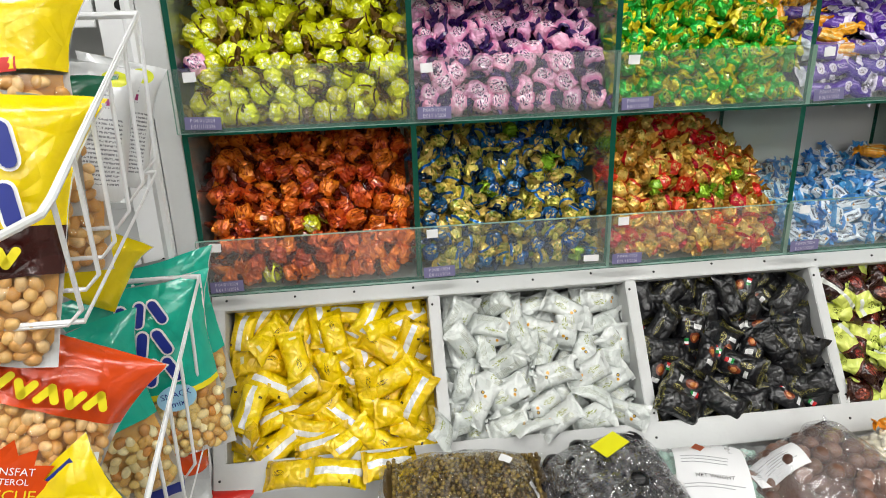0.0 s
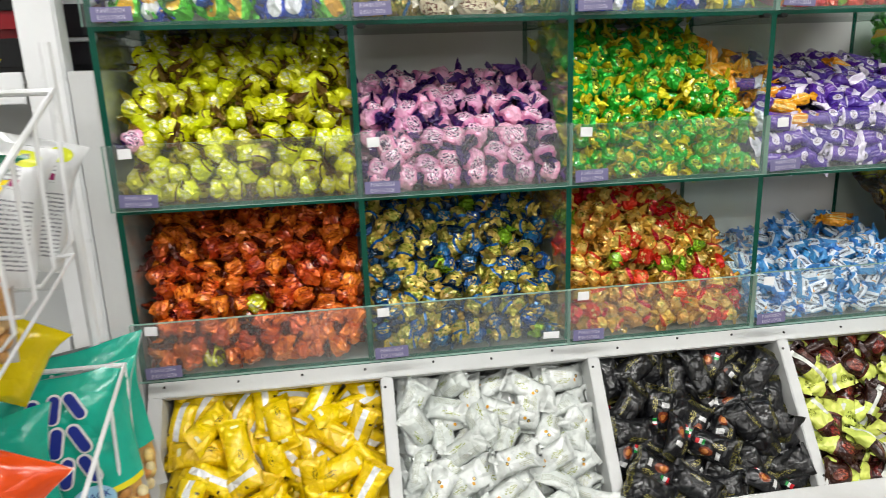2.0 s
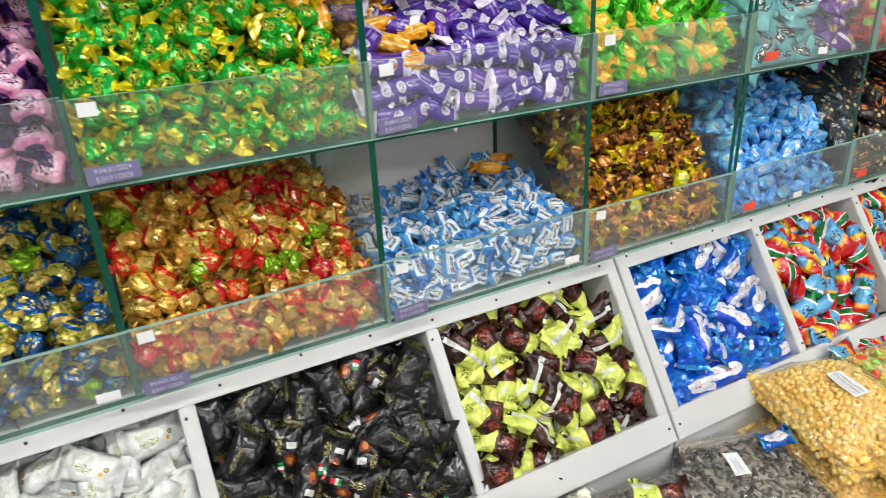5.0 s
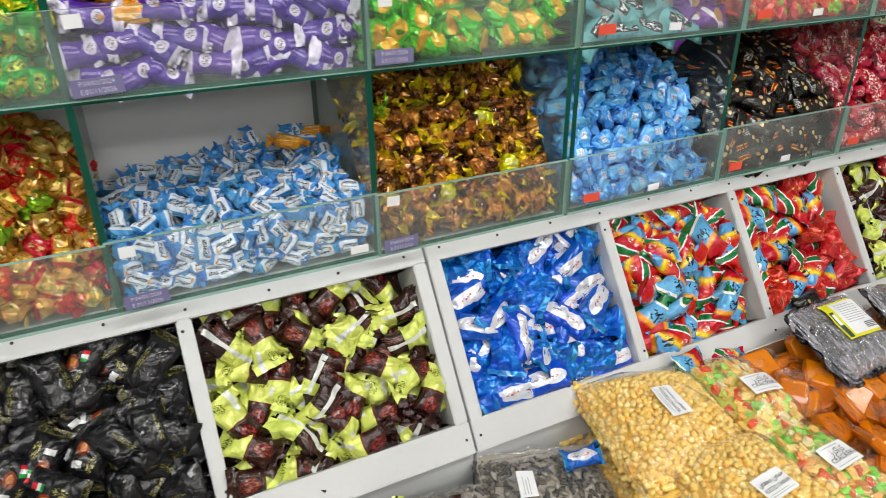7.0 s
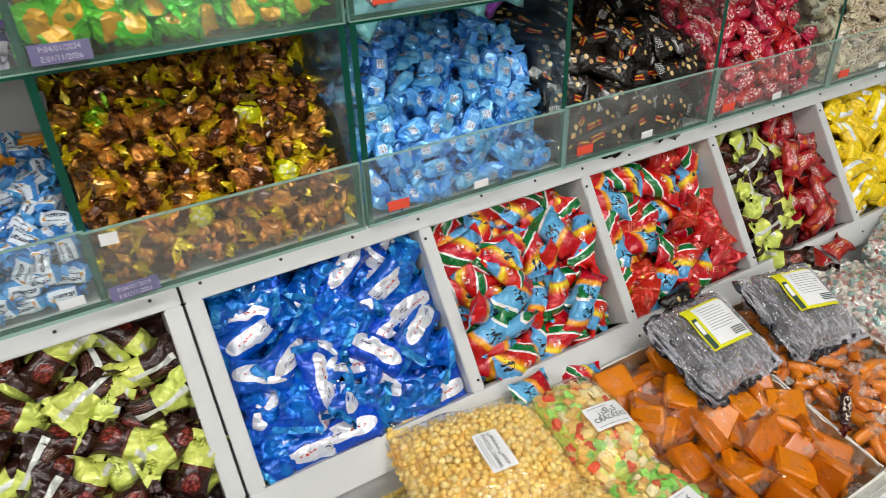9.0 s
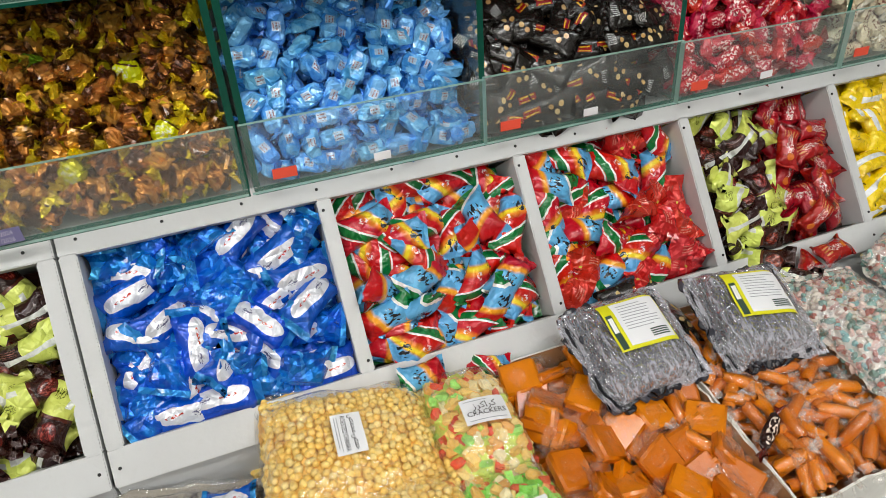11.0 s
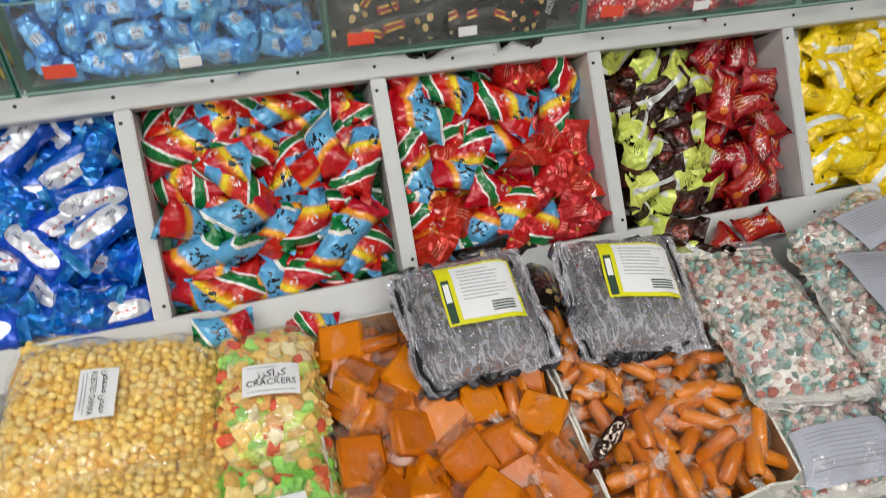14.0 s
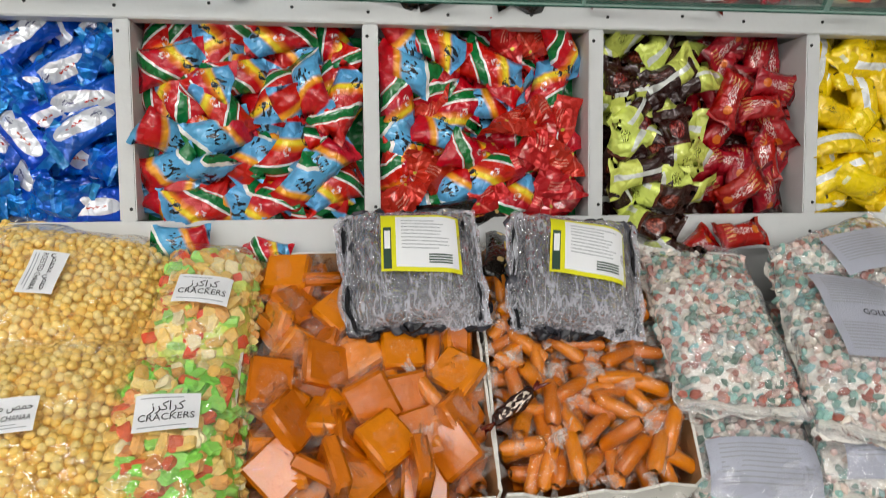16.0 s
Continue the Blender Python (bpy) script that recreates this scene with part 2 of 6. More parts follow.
EDGE = plain("glass_cut_edge", "0a5040", 0.2, 0.0, 0.0, 60.0, 0.5)
LIPEDGE = plain("glass_lip_edge", "9fc4b8", 0.15, 0.0, 0.0, 60.0, 0.3)
FILM = clear("clear_film", (0.98, 0.98, 0.98, 1), 0.010, 0.09, 0.010, 34.0, 1.9, (0.95, 0.95, 0.95, 1), crease_glint=0.06)
CANDYFILM = clear("candy_film", (1.0, 0.995, 0.98, 1), 0.0, 0.16, 0.009, 75.0, 1.5, (0.97, 0.93, 0.88, 1), 0.10, crease_glint=0.03)
ROLLFILM = clear("roll_film", (1.0, 0.995, 0.98, 1), 0.0, 0.06, 0.004, 80.0, 1.6, (0.97, 0.94, 0.9, 1), 0.35, crease_glint=0.02)
# haze and streaks paint whitish sheen and highlights into these two films
PACKFILM = clear("pack_film", (0.94, 0.94, 0.97, 1), 0.19, 0.08, 0.012, 120.0, 2.5, (0.92, 0.92, 1.0, 1), crease_glint=0.24)
PEBBLEFILM = clear("pebble_bag_film", (0.97, 0.97, 0.98, 1), 0.05, 0.09, 0.014, 40.0, 2.0, (0.9, 0.9, 0.94, 1), crease_glint=0.22)
SCREW = plain("dark_screw", "2a2a2a", 0.4, 0.6)
PAPER = painted("label_paper", "f1f2f4", 0.5, 0.0001, 0.05, 30.0)
INK = plain("black_ink", "1c1c20", 0.6)
VIOLET = painted("violet_sticker", "78749c", 0.5, 0.0001, 0.1, 30.0)
VIOLETINK = plain("violet_ink", "d6d3e6", 0.6)
REDTAG = painted("red_sticker", "f0573f", 0.5, 0.0001, 0.1, 30.0)

# ==== room ====
def slab(name, x0, x1, y0, y1, z0, z1, mat, label, category):
    return tagged(part(name, box(x0, x1, y0, y1, z0, z1), mat), label, category, kind="structure")


slab("floor", -2.4, 4.2, -6.6, 0.6, -0.1, 0.0, FLOORM, "pale grey shop floor tiles", "floor")
slab("ceiling", -2.4, 4.2, -6.6, 0.6, CEIL, CEIL + 0.1, WALLP, "plain white shop ceiling", "ceiling")
slab("wall_north", -2.4, 4.2, 0.5, 0.6, 0, CEIL, WALLP, "plain white painted back wall", "wall")
slab("wall_south", -2.4, 4.2, -6.6, -6.5, 0, CEIL, AISLEWALL, "plain greige painted wall behind the aisle", "wall")
slab("wall_west", -2.4, -2.3, -6.5, 0.5, 0, CEIL, WALLP, "plain white painted side wall", "wall")
slab("wall_east", 4.1, 4.2, -6.5, 0.5, 0, CEIL, WALLP, "plain white painted end wall", "wall")

glow = Nodes("lamp_diffuser")
glow.put(glow.b.inputs["Emission Color"], (1, 0.985, 0.95, 1)), glow.put(glow.b.inputs["Emission Strength"], 6.0)
for lx, ly in LAMP_SPOTS:
    lamp = thing("ceiling_light", "long white fluorescent ceiling light, switched on", "lamp", pose(lx, ly, CEIL), "ceiling lights")
    part("housing", box(-0.95, 0.95, -0.1, 0.1, -0.05, 0), WHITE, lamp)
    part("diffuser", box(-0.93, 0.93, -0.085, 0.085, -0.066, -0.05, 0.004), glow.mat, lamp)

# ==== sloping bins ====
SLOPE = Matrix(((1, 0, 0, 0), (0, 0.571, -0.821, -0.113), (0, 0.821, 0.571, 0.920), (0, 0, 0, 1)))  # x along, y up the slope, z out of it
HIGH = 0.195


def bin_unit(name, x0, x1, dividers, label):
    """White boarded display of open bins: rails, dividers, end boards, floor and front panel, with screws."""
    u = thing(name, label, "display stand")
    part("top_rail", box(x0, x1, HIGH, HIGH + 0.028, -0.02, 0.0, 0.0012, SLOPE), WHITE, u)
    part("bottom_rail", box(x0, x1, -0.038, 0.0, -0.018, 0.0, 0.0012, SLOPE), WHITE, u)
    for a, b in ((x0, x0 + 0.017), (x1 - 0.017, x1)):
        part("end_board", box(a, b, 0, HIGH, -0.11, 0.0, 0.0012, SLOPE), WHITE, u)
    for d in dividers:
        part("divider", box(d - 0.008, d + 0.008, 0, HIGH, -0.11, -0.0015, 0.0012, SLOPE), WHITE, u)
    part("bin_floor", box(x0 + 0.017, x1 - 0.017, -0.02, HIGH + 0.02, -0.125, -0.11, 0, SLOPE), WHITE, u)
    part("front_panel", box(x0, x1, -0.128, -0.112, 0.775, 0.893, 0.001), PANEL, u)
    part("top_board", box(x0, x1, 0.016, 0.24, 1.085, 1.102, 0.001), WHITE, u)
    spots = []
    n = int((x1 - x0) / 0.083)
    for i in range(n + 1):
        spots.append((x0 + 0.02 + i * (x1 - x0 - 0.04) / n + rng.uniform(-0.006, 0.006), HIGH + 0.013 + rng.uniform(-0.003, 0.003)))
    for d in list(dividers) + [x0 + 0.008, x1 - 0.008]:
        spots += [(d - 0.003, HIGH - 0.012), (d + 0.003, 0.012), (d, -0.02)]
    sm = None
    for sx, sy in spots:
        if sm is None:
            bm = bmesh.new()
            bmesh.ops.create_cone(bm, cap_ends=True, segments=10, radius1=0.0018, radius2=0.0013, depth=0.0012)
            sc = part("screw", bm, SCREW, u)
            sm = sc.data
        else:
            sc = part("screw", sm, None, u)
        sc.matrix_basis = SLOPE @ pose(sx, sy, 0.0006 if sy > HIGH or sy < 0 else -0.0008)
    return u


DIV1 = [0.004, 0.284, 0.562]
DIV2 = [1.113, 1.351, 1.587, 1.834]
bin_unit("bin_stand", -0.292, 0.843, DIV1, "white painted wooden stand of sloping candy bins")
bin_unit("bin_stand", 0.846, 2.10, DIV2, "second white painted wooden stand of sloping candy bins")

LIFT, PIVOT = 0.007, Vector((0, -0.40, 0.776))
TILT = Matrix.Translation(PIVOT + Vector((0, 0, LIFT))) @ Matrix.Rotation(radians(6.5), 4, "X") @ Matrix.Translation(-PIVOT)  # the ledge rises towards the bins
table = thing("display_table", "white laminate ledge carrying bagged snacks and sweets", "table")
part("tabletop", box(-0.292, 2.10, -0.47, -0.134, 0.745, 0.775, 0.003, TILT), PANEL, table)
part("front_board", box(-0.292, 2.10, -0.455, -0.437, 0.0, 0.742, 0.002), PANEL, table)
part("side_board", box(-0.292, -0.274, -0.437, 0.22, 0.0, 0.745, 0.002), PANEL, table)
part("side_board", box(2.082, 2.10, -0.437, 0.22, 0.0, 0.745, 0.002), PANEL, table)
part("back_board", box(-0.274, 2.082, 0.202, 0.22, 0.0, 1.083, 0.002), PANEL, table)
part("inner_shelf", box(-0.274, 2.082, -0.112, 0.202, 0.745, 0.775), PANEL, table)

# ==== glass cases ====
ROW_Z = [1.111, 1.322, 1.524, 1.731]
DEEP = 0.205


def pane(name, parent, x0, x1, y0, y1, z0, z1, thin, mats, label=""):
    """A glass sheet whose cut edges show the glass's green."""
    bm = box(x0, x1, y0, y1, z0, z1)
    bm.faces.ensure_lookup_table()
    for f in bm.faces:
        f.material_index = 0 if abs(f.normal["xyz".index(thin)]) > 0.9 else 1
    ob = part(name, bm, list(mats), parent, label)
    ob.visible_shadow = False
    return ob


def text_mesh(body, size, depth=0.0):
    cu = bpy.data.curves.new("letters", "FONT")
    cu.body, cu.size, cu.extrude, cu.align_x, cu.align_y = body, size, depth, "CENTER", "CENTER"
    cu.resolution_u = 2
    ob = bpy.data.objects.new("letters", cu)
    scene.collection.objects.link(ob)
    dg = bpy.context.evaluated_depsgraph_get()
    dg.update()
    me = bpy.data.meshes.new_from_object(ob.evaluated_get(dg))
    scene.collection.objects.unlink(ob)
    bpy.data.objects.remove(ob)
    me.materials.clear()
    return me


DATE_A, DATE_B = text_mesh("P:04/01/2024", 0.0062), text_mesh("E:01/11/2026", 0.0062)
for me in (DATE_A, DATE_B):
    me.materials.append(VIOLETINK)


def sticker(parent, x, z, mat, w=1.0, h=1.0, dated=False):
    bm = box(-0.021 * w, 0.021 * w, -0.0004, 0.0004, -0.0075 * h, 0.0075 * h)
    st = part("sticker", bm, mat, parent)
    st.matrix_basis = pose(x, -0.0126, z, 0, rng.uniform(-3, 3), 0)
    if dated:
        for me, dz in ((DATE_A, 0.0035), (DATE_B, -0.0035)):
            ln = part("print", me, None, st)
            ln.matrix_basis = pose(0, -0.0012, dz, 90, 0, 0) @ Matrix.Diagonal((0.88, 1, 1, 1))


def glass_case(xs, label, edge, tags):
    c = thing("glass_case", label, "display case")
    for z in ROW_Z:
        pane("shelf", c, xs[0] - 0.003, xs[-1] + 0.003, -0.004, DEEP, z - 0.0085, z, "z", (GLASS, edge))
    for i, x in enumerate(xs):
        for r in range(3):
            pane("divider", c, x - 0.0035, x + 0.0035, -0.003, DEEP, ROW_Z[r], ROW_Z[r + 1] - 0.0085, "x", (GLASS, edge))
            if 0 < i < len(xs) - 1 and r == 1:
                for dx in (-0.012, 0.012):
                    part("clip", box(x + dx - 0.005, x + dx + 0.005, -0.006, 0.004, ROW_Z[2] - 0.012, ROW_Z[2] - 0.007, 0.001), SCREW, c, "dark metal clip")
    for r in range(3):
        for a, b in zip(xs, xs[1:]):
            o = 0.006 if a == xs[0] else 0.001
            pane("front_lip", c, a - o, b + 0.001, -0.012, -0.006, ROW_Z[r] - 0.004, ROW_Z[r] + 0.072 + rng.uniform(-0.002, 0.002), "y", (LIPGLASS, LIPEDGE), "low clear glass lip")
            if tags == "violet":
                sticker(c, a + 0.026, ROW_Z[r] + 0.008, VIOLET, dated=True)
                sticker(c, a + 0.018, ROW_Z[r] + 0.062, PAPER, 0.35, 0.75)
                if rng.random() < 0.15:
                    sticker(c, b - 0.025, ROW_Z[r] + 0.012, PAPER, 0.5, 0.6)
            else:
                sticker(c, a + 0.03, ROW_Z[r] + 0.014, REDTAG, 0.6, 0.75)
                sticker(c, a + 0.135, ROW_Z[r] + 0.010, PAPER, 0.45, 0.6)
    return c


CASE1 = [-0.291, -0.014, 0.246, 0.507, 0.782, 1.036]
CASE2 = [1.047, 1.305, 1.565, 1.83, 2.095]
glass_case(CASE1, "green-edged glass candy case with three rows of compartments", EDGE, "violet")
glass_case(CASE2, "second glass candy case with red price stickers", EDGE, "red")
back = thing("case_back", "white panel closing the back of the glass cases", "panel", kind="structure")
part("panel", box(-0.291, 2.1, DEEP + 0.002, DEEP + 0.018, 1.103, 1.95, 0.001), painted("white_back_panel", "e2e3e1", 0.35, 0.0001, 0.06), back)

# ==== candy shapes ====
def ragged(a, seed, amp, f=60.0):
    return amp * noise.noise(Vector((a[0] * f + seed * 7.3, a[1] * f - seed, a[2] * f + 3.1 * seed)))


def pillow_mesh(name, mat, L, W, T, seed, crimp=0.1, twist=0.0, nu=13, nv=8, flare=1.12, rough=0.0038, facet=False):
    """A sealed pouch: puffed middle, flat ribbed seals at both ends, second seal turned by twist degrees."""
    r = random.Random(seed)
    verts, uvs, faces = [], [], []
    bend, sk = r.uniform(-0.1, 0.1), r.uniform(-0.12, 0.12)

    def point(u, v, side):
        m = min(max((u - crimp) / (1 - 2 * crimp), 0.0), 1.0)
        fat = max(1 - abs(2 * m - 1) ** 3.2, 0.0) ** 0.62
        across = max(1 - abs(2 * v - 1) ** 2.3, 0.0) ** 0.6
        z = side * T / 2 * fat * across
        w = W * (flare - (flare - 0.9) * fat)
        if u < crimp or u > 1 - crimp:
            z += 0.0012 * math.sin(u * 90) + 0.0016 * math.sin(v * 9 + seed)
        y = (v - 0.5) * w
        x = (u - 0.5) * L + sk * y * (1 - fat)
        a = radians(twist) * min(max((u - 0.35) / 0.55, 0.0), 1.0)
        y, z = y * math.cos(a) - z * math.sin(a), y * math.sin(a) + z * math.cos(a)
        z += bend * (x * x) / L * 4
        p = Vector((x, y, z))
        k = (ragged(p, seed, rough) + ragged(p, seed + 5, rough * 0.6, 150.0)) * (0.35 + 0.65 * across)
        return p + Vector((k * 0.4, k * 0.4, k))

    for side in (1, -1):
        for i in range(nu + 1):
            for j in range(nv + 1):
                verts.append(point(i / nu, j / nv, side))
                uvs.append((i / nu, j / nv))
        o = 0 if side == 1 else (nu + 1) * (nv + 1)
        for i in range(nu):
            for j in range(nv):
                q = [o + i * (nv + 1) + j, o + (i + 1) * (nv + 1) + j, o + (i + 1) * (nv + 1) + j + 1, o + i * (nv + 1) + j + 1]
                faces.append(q if side == 1 else q[::-1])
    me = mesh_from(name, verts, faces, uvs)
    bm = bmesh.new()
    bm.from_mesh(me)
    bmesh.ops.remove_doubles(bm, verts=bm.verts, dist=0.00005)
    for f in bm.faces:
        f.smooth = not facet
    bm.to_mesh(me)
    bm.free()
    me.materials.append(mat)
    return me


def twist_mesh(name, mat, L, W, T, fan, seed, square=2.6, seg=14, ruff=0.5, rough=0.0034, facet=True):
    """A sweet in a film twisted at both ends: body, pinched necks and ruffled fans."""
    r = random.Random(seed)
    rings = []  # x, half width, half height, ruffle
    for s in (-1, 1):
        fl = fan * r.uniform(0.6, 1.1)
        fw = W * r.uniform(0.3, 0.58)
        end = [(s * (L / 2 + fl), fw, fw * r.uniform(0.2, 0.6), ruff), (s * (L / 2 + fl * 0.5), fw * 0.62, fw * 0.35, ruff * 0.7), (s * (L / 2 + fl * 0.12), W * 0.13, W * 0.12, 0.1)]
        if s < 0:
            rings += end
        else:
            tail = end[::-1]
    for f in (-0.97, -0.8, -0.5, -0.17, 0.17, 0.5, 0.8, 0.97):
        c = (1 - abs(f) ** (square * 1.4)) ** (1 / square) if abs(f) < 1 else 0.2
        rings.append((f * L / 2, W / 2 * max(c, 0.35), T / 2 * max(c, 0.35), 0.0))
    rings += tail
    verts, uvs, faces = [], [], []
    n = len(rings)
    a1, a2 = r.uniform(0, 3), r.uniform(0, 3)
    for i, (x, hy, hz, rf) in enumerate(rings):
        turn = a1 if i < 3 else (a2 if i >= n - 3 else 0.0)
        for k in range(seg + 1):
            a = k / seg * math.tau
            c, s = math.cos(a), math.sin(a)
            e = 2 / square
            y, z = hy * math.copysign(abs(c) ** e, c), hz * math.copysign(abs(s) ** e, s)
            w = 1 + rf * math.sin(a * 3 + seed)
            y, z = y * w, z * w
            y, z = y * math.cos(turn) - z * math.sin(turn), y * math.sin(turn) + z * math.cos(turn)
            p = Vector((x + rf * 0.004 * math.sin(a * 2 + seed), y, z))
            kk = ragged(p, seed, rough * 0.7, 90.0) + ragged(p, seed + 9, rough * 0.9, 230.0)
            verts.append(p + p.normalized() * kk if p.length else p)
            uvs.append((i / (n - 1), k / seg))
    for i in range(n - 1):
        for k in range(seg):
            a = i * (seg + 1) + k
            faces.append((a, a + seg + 1, a + seg + 2, a + 1))
    me = mesh_from(name, verts, faces, uvs, not facet)
    me.materials.append(mat)
    return me


class Candy:
    """One kind of sweet: a few slightly different meshes, and the words for it."""

    def __init__(self, name, label, mat, shape, size, n=4, category="candy", **kw):
        self.name, self.label, self.mat, self.size, self.category = name, label, mat, size, category
        self.flat = shape != "twist"
        self.meshes = []
        for i in range(n):
            if shape == "pillow":
                self.meshes.append(pillow_mesh(name, mat, *size, i + 1, **kw))
            elif shape == "tetra":
                self.meshes.append(pillow_mesh(name, mat, *size, i + 1, twist=80 if i % 2 else -75, **kw))
            else:
                self.meshes.append(twist_mesh(name, mat, *size, i + 1, **kw))

    def sink_into(self, m, store):
        """Adds one sweet to the joined lower layers."""
        store.append((rng.choice(self.meshes), m, self.mat))

    def place(self, m, group="", label=""):
        ob = new(self.name, rng.choice(self.meshes))
        ob.matrix_basis = m
        return tagged(ob, label or self.label, self.category, group)


def lay(p, normal, tilt, spin=None):
    """A pose at p whose z follows the normal, tipped by up to tilt degrees and spun from the level direction."""
    n = Vector(normal).normalized()
    n = (n + Vector((rng.gauss(0, 1), rng.gauss(0, 1), rng.gauss(0, 1))) * math.tan(radians(tilt)) * 0.55).normalized()
    ex = Vector((1, 0.001, 0)) - n * n.x
    ex.normalize()
    q = Matrix((ex, n.cross(ex), n)).transposed().to_4x4()
    a = rng.uniform(0, 360) if spin is None else spin + rng.gauss(0, 14)
    return Matrix.Translation(p) @ q @ pose(0, 0, 0, 0, 0, a)


def joined(store, name, label, category):
    """One mesh of many sweets, for those under the top layer."""
    verts, faces, uvs, mats, mi, off = [], [], [], [], [], 0
    cache = {}
    for me, m, mat in store:
        if me.name not in cache:
            co = np.empty(len(me.vertices) * 3)
            me.vertices.foreach_get("co", co)
            fl = [tuple(p.vertices) for p in me.polygons]
            vu = np.zeros((len(me.vertices), 2))
            ud = np.empty(len(me.loops) * 2)
            me.uv_layers[0].data.foreach_get("uv", ud)
            li = np.empty(len(me.loops), dtype=np.int32)
            me.loops.foreach_get("vertex_index", li)
            vu[li] = ud.reshape(-1, 2)
            cache[me.name] = (co.reshape(-1, 3), fl, vu)
        co, fl, vu = cache[me.name]
        a = np.array(m)
        verts.append(co @ a[:3, :3].T + a[:3, 3])
        faces += [tuple(i + off for i in f) for f in fl]
        uvs.append(vu)
        if mat not in mats:
            mats.append(mat)
        mi += [mats.index(mat)] * len(fl)
        off += len(co)
    me = mesh_from(name, np.concatenate(verts), faces, np.concatenate(uvs))
    for mat in mats:
        me.materials.append(mat)
    me.polygons.foreach_set("material_index", mi)
    return tagged(new(name, me), label, category, kind="stuff")


def pick(kinds, fx, fy):
    """One kind out of (candy, weight) pairs; a weight may depend on the place across and up."""
    w = [k[1](fx, fy) if callable(k[1]) else k[1] for k in kinds]
    return rng.choices([k[0] for k in kinds], w)[0]


# printed film and foil
LIME = wrapper("lime_foil", "d6da0a", [("fuzzy", 0.5, 0.3, 0.13, 0.12, 26, "e4e2c0"), ("diag", 0.34, 0.12, 0.02, "5a3c14"), ("fuzzy", 0.52, 0.8, 0.13, 0.12, 24, "6b4a1a"), ("rect", 0.0, 0.17, 0, 1, "6a4c16"), ("rect", 0.84, 1.0, 0, 1, "8a7a14")], 0.3, 0.18, vary=0.45)
ORANGE = wrapper("orange_foil", "e8741e", [("rect", 0, 0.2, 0, 1, "6a1e08"), ("rect", 0.8, 1, 0, 1, "5a1a08"), ("fuzzy", 0.5, 0.3, 0.16, 0.14, 18, "9a340c")], 0.4, 0.2, vary=0.45, second="cc5818")
PINK = wrapper("pink_film", "dc82b2", [("rect", 0, 0.27, 0, 1, "35195e"), ("rect", 0.75, 1, 0, 1, "432368"), ("soft", 0.5, 0.0, 0.12, 0.1, "eeb0d0"), ("fuzzy", 0.5, 0.25, 0.14, 0.12, 26, "f3e2ee"), ("fuzzy", 0.48, 0.27, 0.12, 0.1, 34, "2a1a50"), ("fuzzy", 0.5, 0.75, 0.14, 0.1, 34, "2a1a50")], 0.12, 0.26, vary=0.3)
GREENGOLD = wrapper("green_gold_foil", "22ae2e", [("oval", 0.5, 0.3, 0.1, 0.12, "b8c83a"), ("fuzzy", 0.5, 0.3, 0.11, 0.09, 30, "0f4a18"), ("rect", 0, 0.28, 0, 1, "dccf20"), ("rect", 0.74, 1, 0, 1, "dccf20")], 0.45, 0.2, vary=0.5)
BLUEGOLD = wrapper("blue_gold_foil", "dcbf62", [("rect", 0.60, 0.68, 0, 1, "0f5fa4"), ("rect", 0.0, 0.24, 0, 1, "0c3a60"), ("fuzzy", 0.5, 0.3, 0.14, 0.2, 12, "6a7a1c")], 0.5, 0.2, vary=0.4, second="b0a848")
GOLDBLUE = wrapper("deep_blue_foil", "1a6294", [("fuzzy", 0.5, 0.25, 0.12, 0.14, 16, "c9b25e"), ("rect", 0.0, 0.24, 0, 1, "0a3258"), ("rect", 0.82, 1.0, 0, 1, "b89a3c")], 0.5, 0.2, vary=0.4, second="124c88")
REDGOLD = wrapper("red_gold_foil", "e6c468", [("rect", 0.60, 0.72, 0, 1, "c8241a"), ("rect", 0.0, 0.22, 0, 1, "b88a2a"), ("fuzzy", 0.45, 0.2, 0.12, 0.14, 14, "8a8c1e")], 0.52, 0.2, vary=0.35, second="d8a040")
REDFOIL = wrapper("red_foil", "d02418", [("fuzzy", 0.5, 0.25, 0.1, 0.11, 18, "d8b870"), ("rect", 0, 0.26, 0, 1, "a8801e")], 0.35, 0.22, vary=0.35)
GREENFOIL = wrapper("apple_green_foil", "86b422", [("rect", 0, 0.22, 0, 1, "b89a3a")], 0.65, 0.22, vary=0.35)
PALEBLUE = wrapper("pale_blue_film", "dfe9f3", [("rect", 0, 0.31, 0, 1, "3f8fd2"), ("rect", 0.69, 1, 0, 1, "4a98d8"), ("rect", 0.31, 0.69, 0.40, 0.60, "4a98d8"), ("rect", 0.31, 0.69, 0.92, 1.0, "4a98d8"), ("lines", 0.35, 0.63, 0.14, 0.30, 2, "16233f"), ("lines", 0.35, 0.63, 0.64, 0.80, 2, "16233f"), ("oval", 0.64, 0.2, 0.02, 0.045, "dd9a3a"), ("oval", 0.64, 0.7, 0.02, 0.045, "dd9a3a")], 0.05, 0.28, vary=0.25)
BROWNGOLD = wrapper("brown_gold_foil", "d08e3c", [("rect", 0, 0.24, 0, 1, "f0da26"), ("rect", 0.78, 1, 0, 1, "e6cc24")], 0.65, 0.22, vary=0.35, second="5a3412")
SKY = wrapper("sky_blue_film", "489fe8", [("rect", 0, 0.2, 0, 1, "62b2ee"), ("rect", 0.84, 1, 0, 1, "2a78c0"), ("rect", 0.44, 0.57, 0.2, 0.30, "b8d4ea"), ("lines", 0.45, 0.56, 0.22, 0.28, 2, "a8685a"), ("fuzzy", 0.5, 0.7, 0.2, 0.12, 14, "7cc0f0")], 0.3, 0.18, vary=0.3, second="78c2f6")
